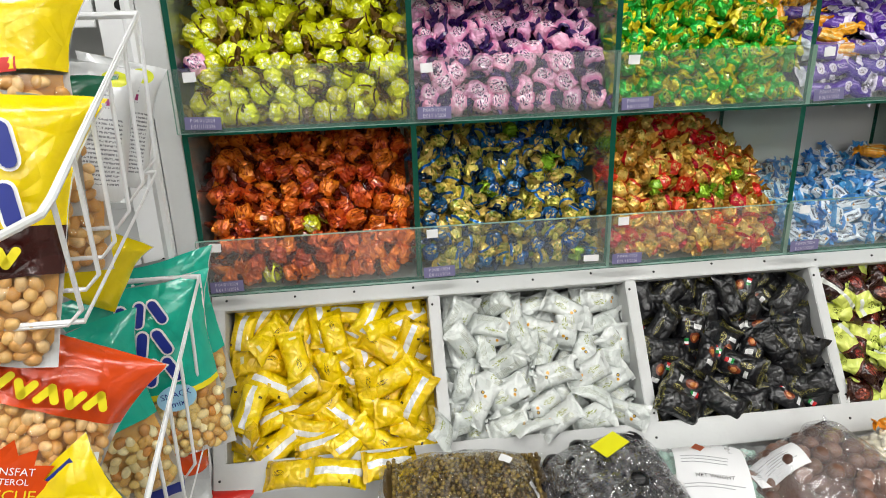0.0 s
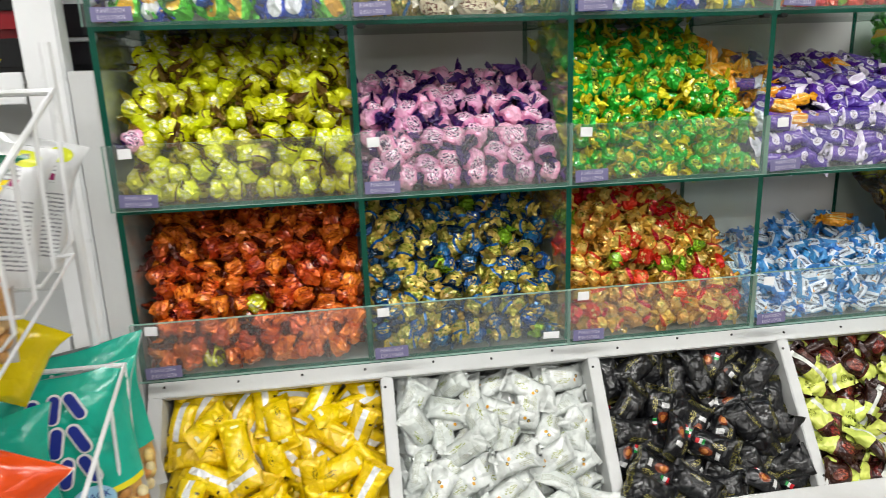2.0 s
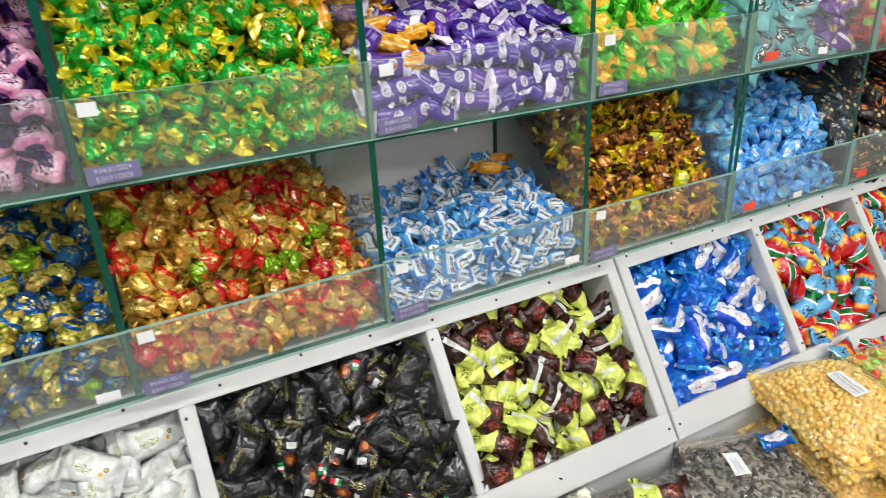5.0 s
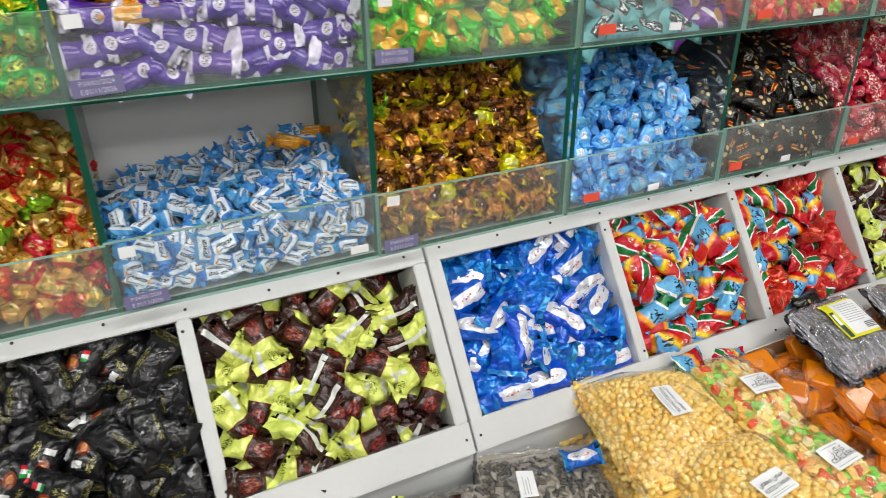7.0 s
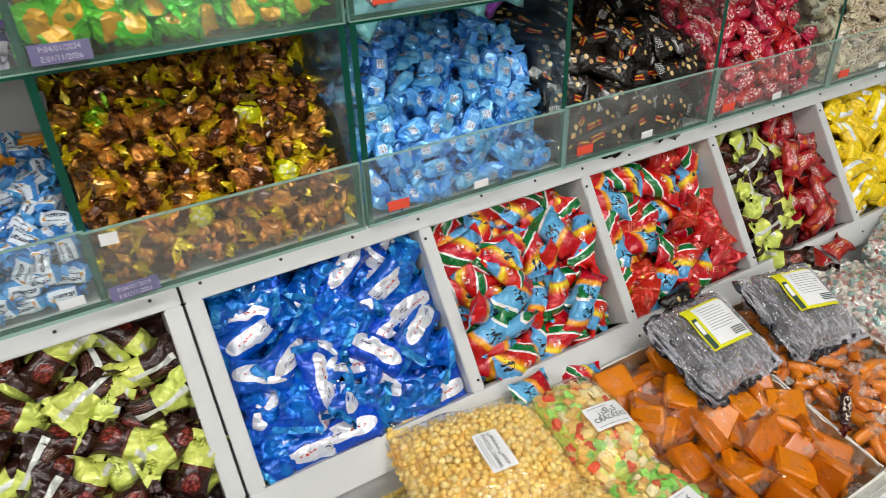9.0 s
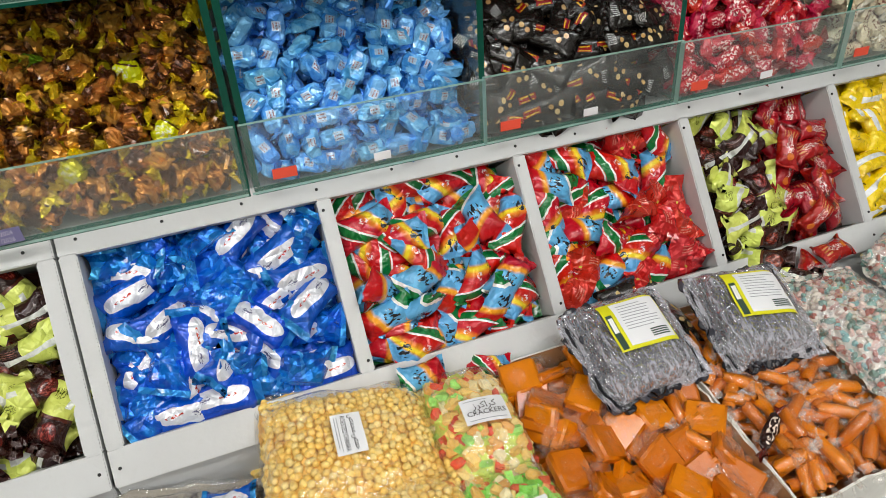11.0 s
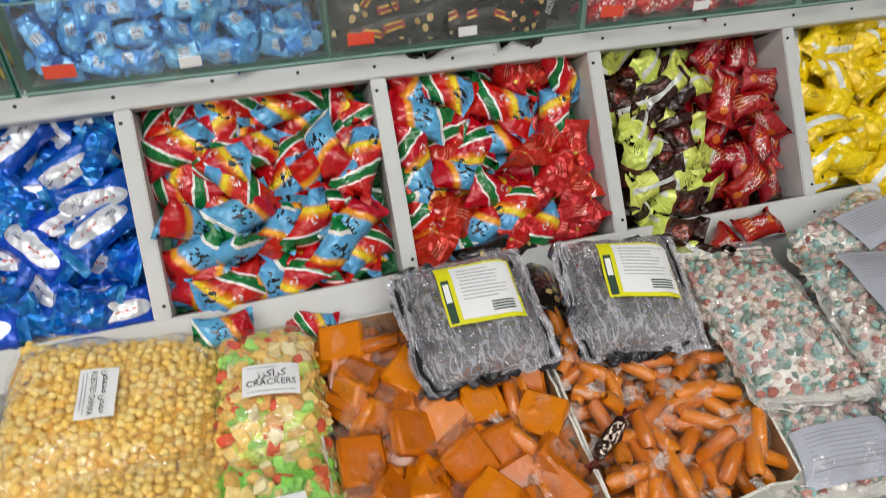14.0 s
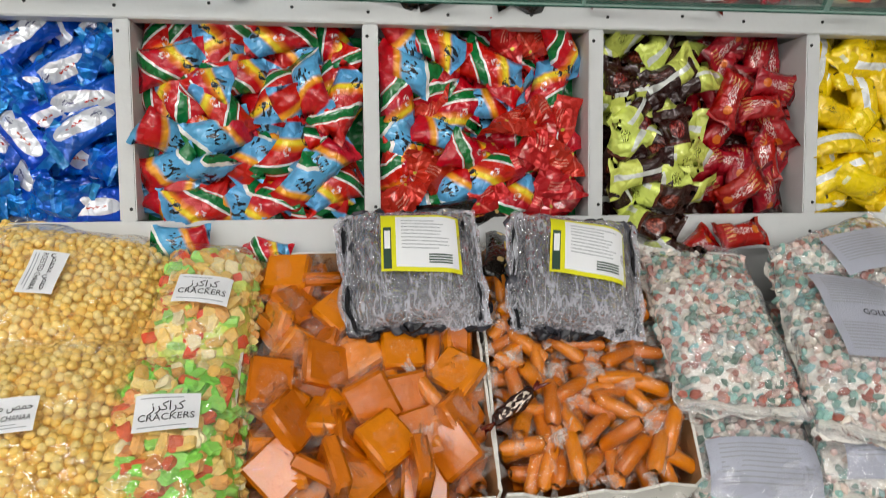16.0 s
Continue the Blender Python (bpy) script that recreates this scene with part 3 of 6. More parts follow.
NUT = wrapper("black_nut_film", "171310", [("rect", 0.40, 0.60, 0.26, 0.52, "8e1c14"), ("lines", 0.42, 0.58, 0.28, 0.5, 1, "e8c828"), ("oval", 0.16, 0.35, 0.03, 0.1, "c9a870"), ("oval", 0.22, 0.6, 0.028, 0.11, "d6b880"), ("oval", 0.28, 0.38, 0.03, 0.09, "b08a50"), ("oval", 0.72, 0.62, 0.03, 0.1, "d6b880"), ("oval", 0.77, 0.4, 0.026, 0.1, "c09a60"), ("lines", 0.84, 0.93, 0.1, 0.5, 6, "e8e8e8")], 0.1, 0.22)
CRIMSON = wrapper("crimson_film", "c0142c", [("fuzzy", 0.5, 0.3, 0.22, 0.12, 22, "f4d8d4"), ("fuzzy", 0.5, 0.75, 0.22, 0.12, 22, "f4d8d4"), ("rect", 0, 0.14, 0, 1, "6a0e18")], 0.12, 0.25)
CREAM = wrapper("cream_film", "d8ccae", [("fuzzy", 0.5, 0.3, 0.22, 0.14, 20, "6a3a24"), ("rect", 0.0, 0.2, 0, 1, "e8e4d6"), ("oval", 0.5, 0.75, 0.12, 0.14, "8a2a20")], 0.08, 0.3)
PURPLE = wrapper("purple_film", "4a2496", [("rect", 0, 0.18, 0, 1, "ded6ec"), ("rect", 0.83, 1, 0, 1, "ded6ec"), ("oval", 0.62, 0.5, 0.10, 0.26, "cfc6de"), ("fuzzy", 0.62, 0.5, 0.07, 0.17, 24, "6a5a52"), ("lines", 0.2, 0.44, 0.3, 0.7, 2, "a890d4")], 0.15, 0.26)
AMBER = wrapper("amber_film", "f2a31c", [("lines", 0.3, 0.7, 0.15, 0.4, 2, "fbe6a4")], 0.1, 0.26)
BRIGHTGREEN = wrapper("bright_green_foil", "58c82a", [("oval", 0.5, 0.3, 0.14, 0.16, "e8b422"), ("rect", 0.0, 0.15, 0, 1, "3f9c24"), ("oval", 0.5, 0.78, 0.08, 0.1, "e2d84a")], 0.3, 0.25)
TEAL = wrapper("teal_bar_film", "6fb4bc", [("rect", 0.3, 0.7, 0.25, 0.62, "2a3238"), ("fuzzy", 0.5, 0.43, 0.18, 0.15, 14, "e8ecec"), ("fuzzy", 0.5, 0.7, 0.16, 0.1, 16, "d86a2c")], 0.1, 0.28)
GRAPE = wrapper("grape_bar_film", "6a2e8e", [("diag", 0.7, 0.5, 0.07, "ece6f0"), ("oval", 0.3, 0.5, 0.1, 0.3, "b58a5a")], 0.12, 0.28)
CORAL = wrapper("coral_film", "e2483f", [("oval", 0.5, 0.3, 0.12, 0.14, "8fbf3a"), ("fuzzy", 0.5, 0.7, 0.2, 0.15, 18, "f6e0d0")], 0.1, 0.28)
NAVY = wrapper("navy_film", "1f4fc0", [("oval", 0.5, 0.3, 0.15, 0.16, "eef0f6"), ("oval", 0.5, 0.75, 0.1, 0.12, "d02a2a")], 0.2, 0.25)
LEMON = wrapper("lemon_film", "e6d832", [("rect", 0.38, 0.62, 0, 1, "2a7fc8")], 0.2, 0.26)
YELLOWP = wrapper("yellow_pouch", "f8d604", [("rect", 0.09, 0.91, 0.40, 0.64, "eef0f0"), ("rect", 0.0, 0.07, 0, 1, "e2bd08"), ("rect", 0.93, 1, 0, 1, "e2bd08"), ("rect", 0.66, 0.70, 0.1, 0.22, "4c3c10")], 0.06, 0.25, 0.0028, 38.0, 0.12, 0.006)
YELLOWQ = wrapper("plain_yellow_pouch", "f8d404", [("fuzzy", 0.3, 0.5, 0.12, 0.1, 22, "6a5410"), ("rect", 0.80, 0.86, 0.3, 0.6, "efe7b4")], 0.06, 0.25, 0.0028, 38.0, 0.12, 0.006)
WHITEP = wrapper("white_pouch", "d9dedb", [("oval", 0.67, 0.38, 0.032, 0.07, "e0a01e"), ("oval", 0.72, 0.53, 0.034, 0.075, "4a4436"), ("oval", 0.72, 0.53, 0.02, 0.042, "e0b44a"), ("fuzzy", 0.38, 0.42, 0.16, 0.12, 22, "98a23e"), ("lines", 0.2, 0.5, 0.62, 0.82, 3, "b9bd9a")], 0.06, 0.26, 0.0028, 36.0, 0.12, 0.004)
WHITEQ = wrapper("white_pouch_back", "d4dad6", [("lines", 0.15, 0.8, 0.15, 0.42, 5, "a8ae9c"), ("rect", 0.1, 0.9, 0.47, 0.53, "d2d9d4"), ("fuzzy", 0.4, 0.75, 0.2, 0.1, 16, "9aa650")], 0.06, 0.26, 0.0028, 36.0, 0.12, 0.004)
BLACKP = wrapper("black_pouch", "15161a", [("fuzzy", 0.04, 0.5, 0.06, 0.6, 26, "6e6a2c"), ("fuzzy", 0.96, 0.5, 0.06, 0.6, 26, "6e6a2c"), ("rect", 0.60, 0.65, 0.28, 0.46, "1d9a46"), ("rect", 0.65, 0.70, 0.28, 0.46, "e8e8e8"), ("rect", 0.70, 0.76, 0.28, 0.46, "d0202a"), ("oval", 0.55, 0.66, 0.12, 0.16, "7a3414"), ("oval", 0.56, 0.66, 0.06, 0.09, "c47a3a"), ("rect", 0.27, 0.36, 0.55, 0.82, "dcdcdc"), ("fuzzy", 0.35, 0.34, 0.14, 0.1, 24, "b2a862")], 0.08, 0.3, 0.003, 45.0, 0.2, 0.0)
BLACKQ = wrapper("black_pouch_back", "17181b", [("fuzzy", 0.05, 0.5, 0.06, 0.6, 26, "6e6a2c"), ("rect", 0.3, 0.62, 0.46, 0.5, "3a3a3c"), ("fuzzy", 0.5, 0.25, 0.2, 0.08, 26, "86803c")], 0.08, 0.3, 0.003, 45.0, 0.2, 0.0)
LIMEP = wrapper("lime_brown_pouch", "33150f", [("rect", 0.0, 0.45, 0, 1, "dbe66e"), ("rect", 0.45, 0.50, 0, 1, "55251a"), ("oval", 0.68, 0.5, 0.14, 0.26, "54160f"), ("fuzzy", 0.68, 0.5, 0.12, 0.22, 16, "a04034"), ("rect", 0.0, 0.32, 0.68, 0.84, "e0e4da"), ("fuzzy", 0.16, 0.38, 0.08, 0.14, 26, "55600e")], 0.1, 0.22, 0.003, 45.0, 0.12, 0.008)
LIMEQ = wrapper("lime_brown_pouch_back", "2f1512", [("rect", 0.0, 0.5, 0, 1, "dbe66e"), ("rect", 0.06, 0.94, 0.42, 0.58, "e2e6e0"), ("lines", 0.55, 0.85, 0.15, 0.36, 3, "8a5a50")], 0.1, 0.22, 0.003, 45.0, 0.12, 0.008)
BLUEP = wrapper("blue_pouch", "0458cc", [("oval", 0.42, 0.52, 0.30, 0.27, "e6eaf2"), ("oval", 0.62, 0.46, 0.24, 0.24, "e6eaf2"), ("fuzzy", 0.60, 0.47, 0.12, 0.05, 22, "c8402c"), ("fuzzy", 0.32, 0.5, 0.07, 0.09, 20, "6a6a8a"), ("rect", 0, 0.1, 0, 1, "1f8ad8"), ("rect", 0.9, 1, 0, 1, "1f8ad8")], 0.25, 0.16, 0.003, 36.0, 0.2, 0.008, coat=0.7)
BLUEQ = wrapper("blue_pouch_back", "0460d2", [("rect", 0.0, 0.12, 0, 1, "2f9ae0"), ("rect", 0.9, 1, 0, 1, "2f9ae0"), ("diag", 0.6, 0.15, 0.03, "3b8ee6")], 0.45, 0.16, 0.005, 36.0, 0.25, 0.008, second="0a80e4", coat=0.6)
REDP = wrapper("red_sunset_pouch", "cc0a14", [("soft", 1.075, 0.35, 0.11, 0.02, "5aa8dc"), ("soft", 0.875, 0.35, 0.045, 0.08, "f08a1a"), ("soft", 0.91, 0.35, 0.02, 0.05, "fadc30"), ("diag", 0.545, 0.55, 0.08, "087434"), ("diag", 0.65, 0.55, 0.025, "f4f4f0"), ("diag", 0.44, 0.55, 0.016, "f4f4f0"), ("fuzzy", 0.82, 0.4, 0.09, 0.24, 11, "1a2834"), ("fuzzy", 0.52, 0.7, 0.08, 0.1, 20, "f0d8d0")], 0.04, 0.14, 0.003, 45.0, 0.1, 0.004, coat=0.6)
REDQ = wrapper("blue_palm_pouch", "5fb0e2", [("fuzzy", 0.42, 0.5, 0.14, 0.3, 9, "16222e"), ("soft", 0.90, 0.2, 0.16, 0.03, "c80c16"), ("soft", 0.72, 0.2, 0.02, 0.06, "f6a628"), ("diag", 0.16, 0.3, 0.10, "0a7a3a"), ("diag", 0.285, 0.3, 0.028, "f2f2ee")], 0.04, 0.14, 0.0022, 45.0, 0.1, 0.004, coat=0.6)
SCARLET = wrapper("scarlet_pouch", "cc2a1e", [("diag", 0.75, 0.2, 0.02, "e86a5a"), ("lines", 0.25, 0.5, 0.3, 0.6, 3, "ee9a86"), ("oval", 0.62, 0.7, 0.03, 0.05, "d8d04a")], 0.3, 0.24, 0.0028, 40.0, 0.2, 0.006)
DEEPRED = wrapper("deep_red_pouch", "a80f18", [("fuzzy", 0.48, 0.5, 0.26, 0.16, 20, "f0d6d0"), ("oval", 0.75, 0.5, 0.08, 0.16, "d86a1c"), ("rect", 0, 0.07, 0, 1, "6a0a10"), ("lines", 0.14, 0.3, 0.2, 0.8, 4, "d89a5a")], 0.1, 0.22, 0.003, 45.0, 0.14, 0.004)

BALL = (0.021, 0.0225, 0.021, 0.012)
C = {}
for key, name, label, mat, shape, size, kw in [
    ("lime", "lime_foil_candy", "lime yellow foil candy with twisted ends", LIME, "twist", (0.023, 0.025, 0.023, 0.011), {}),
    ("orange", "orange_foil_candy", "burnt orange foil candy with twisted ends", ORANGE, "twist", (0.022, 0.024, 0.022, 0.010), {"square": 3.2, "rough": 0.0046}),
    ("pink", "pink_twist_candy", "pink and violet twisted candy with white print", PINK, "twist", (0.026, 0.029, 0.027, 0.012), {}),
    ("greengold", "green_gold_candy", "green and gold foil candy with twisted ends", GREENGOLD, "twist", BALL, {}),
    ("bluegold", "gold_blue_candy", "gold foil candy with a blue band", BLUEGOLD, "twist", BALL, {}),
    ("goldblue", "blue_foil_candy", "deep blue foil candy with gold ends", GOLDBLUE, "twist", BALL, {}),
    ("redgold", "gold_red_candy", "gold foil candy with a red band", REDGOLD, "twist", BALL, {}),
    ("redfoil", "red_foil_candy", "red foil candy with gold ends", REDFOIL, "twist", BALL, {}),
    ("greenfoil", "green_foil_candy", "apple green foil candy with gold ends", GREENFOIL, "twist", BALL, {}),
    ("paleblue", "milk_candy", "pale blue and white twisted milk candy", PALEBLUE, "twist", (0.029, 0.0155, 0.013, 0.009), {"square": 3.8}),
    ("browngold", "brown_foil_candy", "brown and gold crumpled foil candy", BROWNGOLD, "twist", (0.021, 0.023, 0.020, 0.011), {"square": 3.4, "rough": 0.006}),
    ("sky", "sky_blue_candy", "sky blue twisted candy with a white label", SKY, "twist", (0.036, 0.020, 0.015, 0.008), {"square": 3.6}),
    ("nut", "nut_bar", "black wrapped nut bar with red and yellow print", NUT, "pillow", (0.105, 0.036, 0.018), {"crimp": 0.07}),
    ("crimson", "crimson_candy", "crimson twisted candy with white print", CRIMSON, "twist", (0.034, 0.020, 0.017, 0.011), {}),
    ("cream", "toffee_candy", "cream and brown twisted toffee candy", CREAM, "twist", (0.032, 0.020, 0.017, 0.011), {}),
    ("purple", "purple_candy", "purple flow-packed candy with a white oval", PURPLE, "pillow", (0.052, 0.027, 0.016), {"crimp": 0.1}),
    ("amber", "amber_candy", "amber yellow twisted candy", AMBER, "twist", (0.034, 0.018, 0.016, 0.010), {}),
    ("bright", "bright_green_candy", "bright green foil candy with a yellow spot", BRIGHTGREEN, "twist", (0.028, 0.029, 0.024, 0.010), {"square": 3.6}),
    ("teal", "teal_bar", "teal wrapped bar with dark printed band", TEAL, "pillow", (0.095, 0.034, 0.018), {"crimp": 0.07}),
    ("grape", "grape_bar", "purple wrapped bar with a white slash", GRAPE, "pillow", (0.085, 0.034, 0.018), {"crimp": 0.07}),
    ("coral", "coral_candy", "coral red twisted candy with green spot", CORAL, "twist", (0.028, 0.024, 0.02, 0.010), {}),
    ("navy", "navy_candy", "navy blue and white twisted candy", NAVY, "twist", (0.028, 0.026, 0.022, 0.010), {}),
    ("lemon", "lemon_candy", "lemon yellow and blue twisted candy", LEMON, "twist", (0.028, 0.024, 0.022, 0.010), {}),
    ("yellowp", "striped_yellow_pouch", "yellow candy pouch with a white stripe", YELLOWP, "pillow", (0.072, 0.037, 0.019), {"flare": 1.03, "nu": 13, "nv": 8, "rough": 0.0032}),
    ("yellowq", "yellow_pouch", "yellow candy pouch with black print", YELLOWQ, "pillow", (0.070, 0.037, 0.020), {"flare": 1.03, "nu": 13, "nv": 8, "rough": 0.0032}),
    ("whitep", "white_pouch", "white candy pouch with gold and black emblem", WHITEP, "pillow", (0.064, 0.036, 0.014), {"flare": 1.03, "nu": 13, "nv": 8, "rough": 0.0032}),
    ("whiteq", "white_printed_pouch", "white candy pouch, printed back", WHITEQ, "pillow", (0.064, 0.036, 0.014), {"flare": 1.03, "nu": 13, "nv": 8, "rough": 0.0032}),
    ("blackp", "black_pouch", "black candy pouch with gold edge and small flag", BLACKP, "pillow", (0.070, 0.040, 0.024), {"flare": 1.05, "nu": 13, "nv": 8, "rough": 0.0045}),
    ("blackq", "plain_black_pouch", "black candy pouch with gold seal", BLACKQ, "pillow", (0.072, 0.040, 0.024), {"flare": 1.05, "nu": 13, "nv": 8, "rough": 0.0045}),
    ("limep", "date_pouch", "lime and dark brown date candy pouch", LIMEP, "pillow", (0.072, 0.034, 0.022), {"flare": 1.3, "crimp": 0.16}),
    ("limeq", "striped_date_pouch", "lime and dark brown pouch with a white strip", LIMEQ, "pillow", (0.072, 0.034, 0.022), {"flare": 1.35, "crimp": 0.17}),
    ("bluep", "blue_pouch", "shiny blue pouch with a white oval", BLUEP, "pillow", (0.082, 0.040, 0.024), {"flare": 1.25, "rough": 0.006}),
    ("blueq", "plain_blue_pouch", "shiny plain blue candy pouch", BLUEQ, "pillow", (0.068, 0.040, 0.020), {"flare": 1.25, "rough": 0.009, "facet": True, "nu": 10, "nv": 6}),
    ("redp", "sunset_pouch", "red, green and yellow sunset candy pouch", REDP, "pillow", (0.074, 0.040, 0.023), {}),
    ("redq", "palm_pouch", "light blue candy pouch with palm print", REDQ, "pillow", (0.070, 0.038, 0.023), {}),
    ("scarlet", "scarlet_pouch", "scarlet three-cornered candy pouch", SCARLET, "tetra", (0.058, 0.038, 0.018), {"facet": True, "nu": 8, "nv": 5, "rough": 0.006}),
    ("deepred", "deep_red_pouch", "deep red candy pouch with white script", DEEPRED, "pillow", (0.060, 0.032, 0.019), {}),
]:
    C[key] = Candy(name, label, mat, shape, size, 5 if shape == "pillow" else 4, **kw)


# ==== heaps in the glass cases ====
def profile_at(prof, s):
    """Point and outward normal at length s along a heap's outline (depth, height)."""
    for (y0, z0), (y1, z1) in zip(prof, prof[1:]):
        d = math.hypot(y1 - y0, z1 - z0)
        if s <= d or (y1, z1) == prof[-1]:
            f = min(s / d, 1.0)
            return y0 + (y1 - y0) * f, z0 + (z1 - z0) * f, -(z1 - z0) / d, (y1 - y0) / d
        s -= d


def heap_core(x0, x1, z0, prof, fall, mat, label, inset):
    """The body of the heap under its top layer."""
    pts = [profile_at(prof, i * 0.012) for i in range(int(sum(math.dist(a, b) for a, b in zip(prof, prof[1:])) / 0.012) + 1)]
    nx = 22
    verts, faces = [], []
    for i, (y, z, ny, nz) in enumerate(pts):
        for j in range(nx + 1):
            x = x0 + 0.006 + (x1 - x0 - 0.012) * j / nx
            k = fall(j / nx)
            p = Vector((x, y - ny * inset, max(z * k - nz * inset, 0.002)))
            p += Vector((0, ny, nz)) * 0.008 * noise.noise(p * 70)
            verts.append((p.x, min(max(p.y, 0.004), DEEP - 0.004), z0 + max(p.z, 0.002)))
    n = nx + 1
    for i in range(len(pts) - 1):
        for j in range(nx):
            faces.append((i * n + j, i * n + j + 1, (i + 1) * n + j + 1, (i + 1) * n + j))
    me = mesh_from("candy_heap", verts, faces, [(0.5, (i % 7) / 7) for i in range(len(verts))])
    me.materials.append(mat)
    tagged(new("candy_heap", me), label, "candy heap", kind="stuff")


def fill_cell(x0, x1, row, kinds, group, prof, fall=lambda f: 1.0, step=0.027, layers=2, core=None):
    z0 = ROW_Z[row]
    total = sum(math.dist(a, b) for a, b in zip(prof, prof[1:]))
    big = max(max(k[0].size[:3]) for k in kinds)
    store = []
    for lay_n in range(layers):
        dep = lay_n * step * 0.72
        st = step * (1.0 if lay_n == 0 else 1.25)
        s, r = st * (0.25 + 0.5 * lay_n), 0
        while s < total:
            x = x0 + 0.004 + st * (0.5 if (r + lay_n) % 2 else 0.95)
            while x < x1 - 0.004 - st * 0.35:
                f = (x - x0) / (x1 - x0)
                y, z, ny, nz = profile_at(prof, min(max(s + rng.gauss(0, st * 0.16), 0), total))
                hgt = z * fall(f)
                px = min(max(x + rng.gauss(0, st * 0.16), x0 + 0.015), x1 - 0.015)
                p = Vector((px, y - ny * dep, hgt - nz * dep + rng.uniform(-0.002, 0.006) * nz))
                kd = pick(kinds, f, s / total)
                lo = kd.size[2] * 0.5
                if ROW_Z[row] + p.z < ROW_Z[row + 1] - 0.014 and (hgt > 0.02 or s < 0.05 or fall(f) > 0.5):
                    p.z = max(p.z, lo + 0.001)
                    p.y = min(max(p.y, lo + 0.004), DEEP - 0.016)
                    nrm = Vector((0, ny * 0.8 - 0.25, nz + 0.15))
                    half = kd.size[0] / 2 if kd.flat else kd.size[0] / 2 + kd.size[3]
                    px = min(max(p.x, x0 + half * 0.8), x1 - half * 0.8)
                    near = p.z < half or p.y < 0.03
                    sp = (rng.choice((0, 180)) + rng.uniform(-22, 22)) if near and (kd.flat or p.z < half) else None
                    if sp is not None:
                        p.x = px
                    m = lay((p.x, p.y, z0 + p.z), nrm, (14 if near else 22) if kd.flat else (28 if near else 42), sp)
                    if lay_n:
                        kd.sink_into(m, store)
                    else:
                        kd.place(m, group)
                x += st * rng.uniform(0.9, 1.15)
            s += st * 0.9
            r += 1
    if store:
        joined(store, "candy_layer", "second layer of " + group, "candy heap")
    heap_core(x0, x1, z0, prof, fall, core or kinds[0][0].mat, "packed lower layers of " + group, step * 1.5)


FULL = [(0.009, 0.0), (0.026, 0.066), (0.065, 0.130), (0.17, 0.20)]
HIGHP = [(0.009, 0.0), (0.026, 0.064), (0.065, 0.112), (0.18, 0.175)]
MID = [(0.009, 0.0), (0.026, 0.060), (0.065, 0.09), (0.185, 0.135)]
LOW = [(0.014, 0.0), (0.014, 0.052), (0.06, 0.066), (0.19, 0.092)]
X1, X2 = CASE1, CASE2
K = C
fill_cell(X1[0], X1[1], 0, [(K["orange"], 40), (K["lime"], lambda x, y: 6 if x > 0.8 and y > 0.7 else 0.15), (K["greenfoil"], 0.12)], "orange foil candies in the case", FULL, step=0.0255)
fill_cell(X1[1], X1[2], 0, [(K["bluegold"], 5), (K["goldblue"], 2.6), (K["greenfoil"], 0.25)], "blue and gold candies in the case", FULL, lambda f: 1 - 0.1 * f, 0.0235)
fill_cell(X1[2], X1[3], 0, [(K["redgold"], 6), (K["redfoil"], 1.8), (K["greenfoil"], 0.35)], "red and gold candies in the case", FULL, lambda f: 1.05 - max(f - 0.45, 0) * 0.75, 0.0235)
fill_cell(X1[3], X1[4], 0, [(K["paleblue"], 60), (K["amber"], lambda x, y: 3 if x > 0.8 and y > 0.85 else 0)], "pale blue milk candies in the case", LOW, lambda f: 0.72 + 0.38 * f, 0.0215)
fill_cell(X1[4], X1[5], 0, [(K["browngold"], 30), (K["lime"], 1.2), (K["greenfoil"], 0.3)], "brown and gold candies in the case", FULL, lambda f: 1.02 - 0.12 * f, 0.024)
fill_cell(X1[0], X1[1], 1, [(K["lime"], 40), (K["pink"], 0.15)], "lime foil candies in the case", FULL, step=0.0255)
fill_cell(X1[1], X1[2], 1, [(K["pink"], 40), (K["lime"], lambda x, y: 6 if x > 0.8 and y > 0.8 else 0)], "pink twisted candies in the case", MID, lambda f: 0.95 + 0.1 * f, 0.029)
fill_cell(X1[2], X1[3], 1, [(K["greengold"], 30), (K["amber"], lambda x, y: 60 if x > 0.86 and y > 0.45 else 0)], "green and gold candies in the case", FULL, lambda f: 1.03 - max(f - 0.6, 0) * 0.5, 0.0235)
fill_cell(X1[3], X1[4], 1, [(K["purple"], 20), (K["amber"], lambda x, y: 60 if x < 0.3 and y > 0.33 else 0.5)], "purple flow-packed candies in the case", MID, lambda f: 1.05, 0.029)
fill_cell(X1[4], X1[5], 1, [(K["bright"], 30), (K["lime"], 1)], "bright green foil candies in the case", HIGHP, step=0.028)
fill_cell(X2[0], X2[1], 0, [(K["sky"], 40)], "sky blue twisted candies in the case", FULL, lambda f: 1.04 - max(f - 0.5, 0) * 0.5, 0.026)
fill_cell(X2[1], X2[2], 0, [(K["nut"], 10)], "black nut bars in the case", HIGHP, step=0.034)
fill_cell(X2[2], X2[3], 0, [(K["crimson"], 10)], "crimson twisted candies in the case", HIGHP, step=0.027)
fill_cell(X2[3], X2[4], 0, [(K["cream"], 10)], "cream toffee candies in the case", HIGHP, step=0.028)
fill_cell(X2[0], X2[1], 1, [(K["teal"], lambda x, y: 10 if x < 0.68 else 0.3), (K["grape"], lambda x, y: 10 if x > 0.6 else 0)], "wrapped bars in the case", MID, step=0.034)
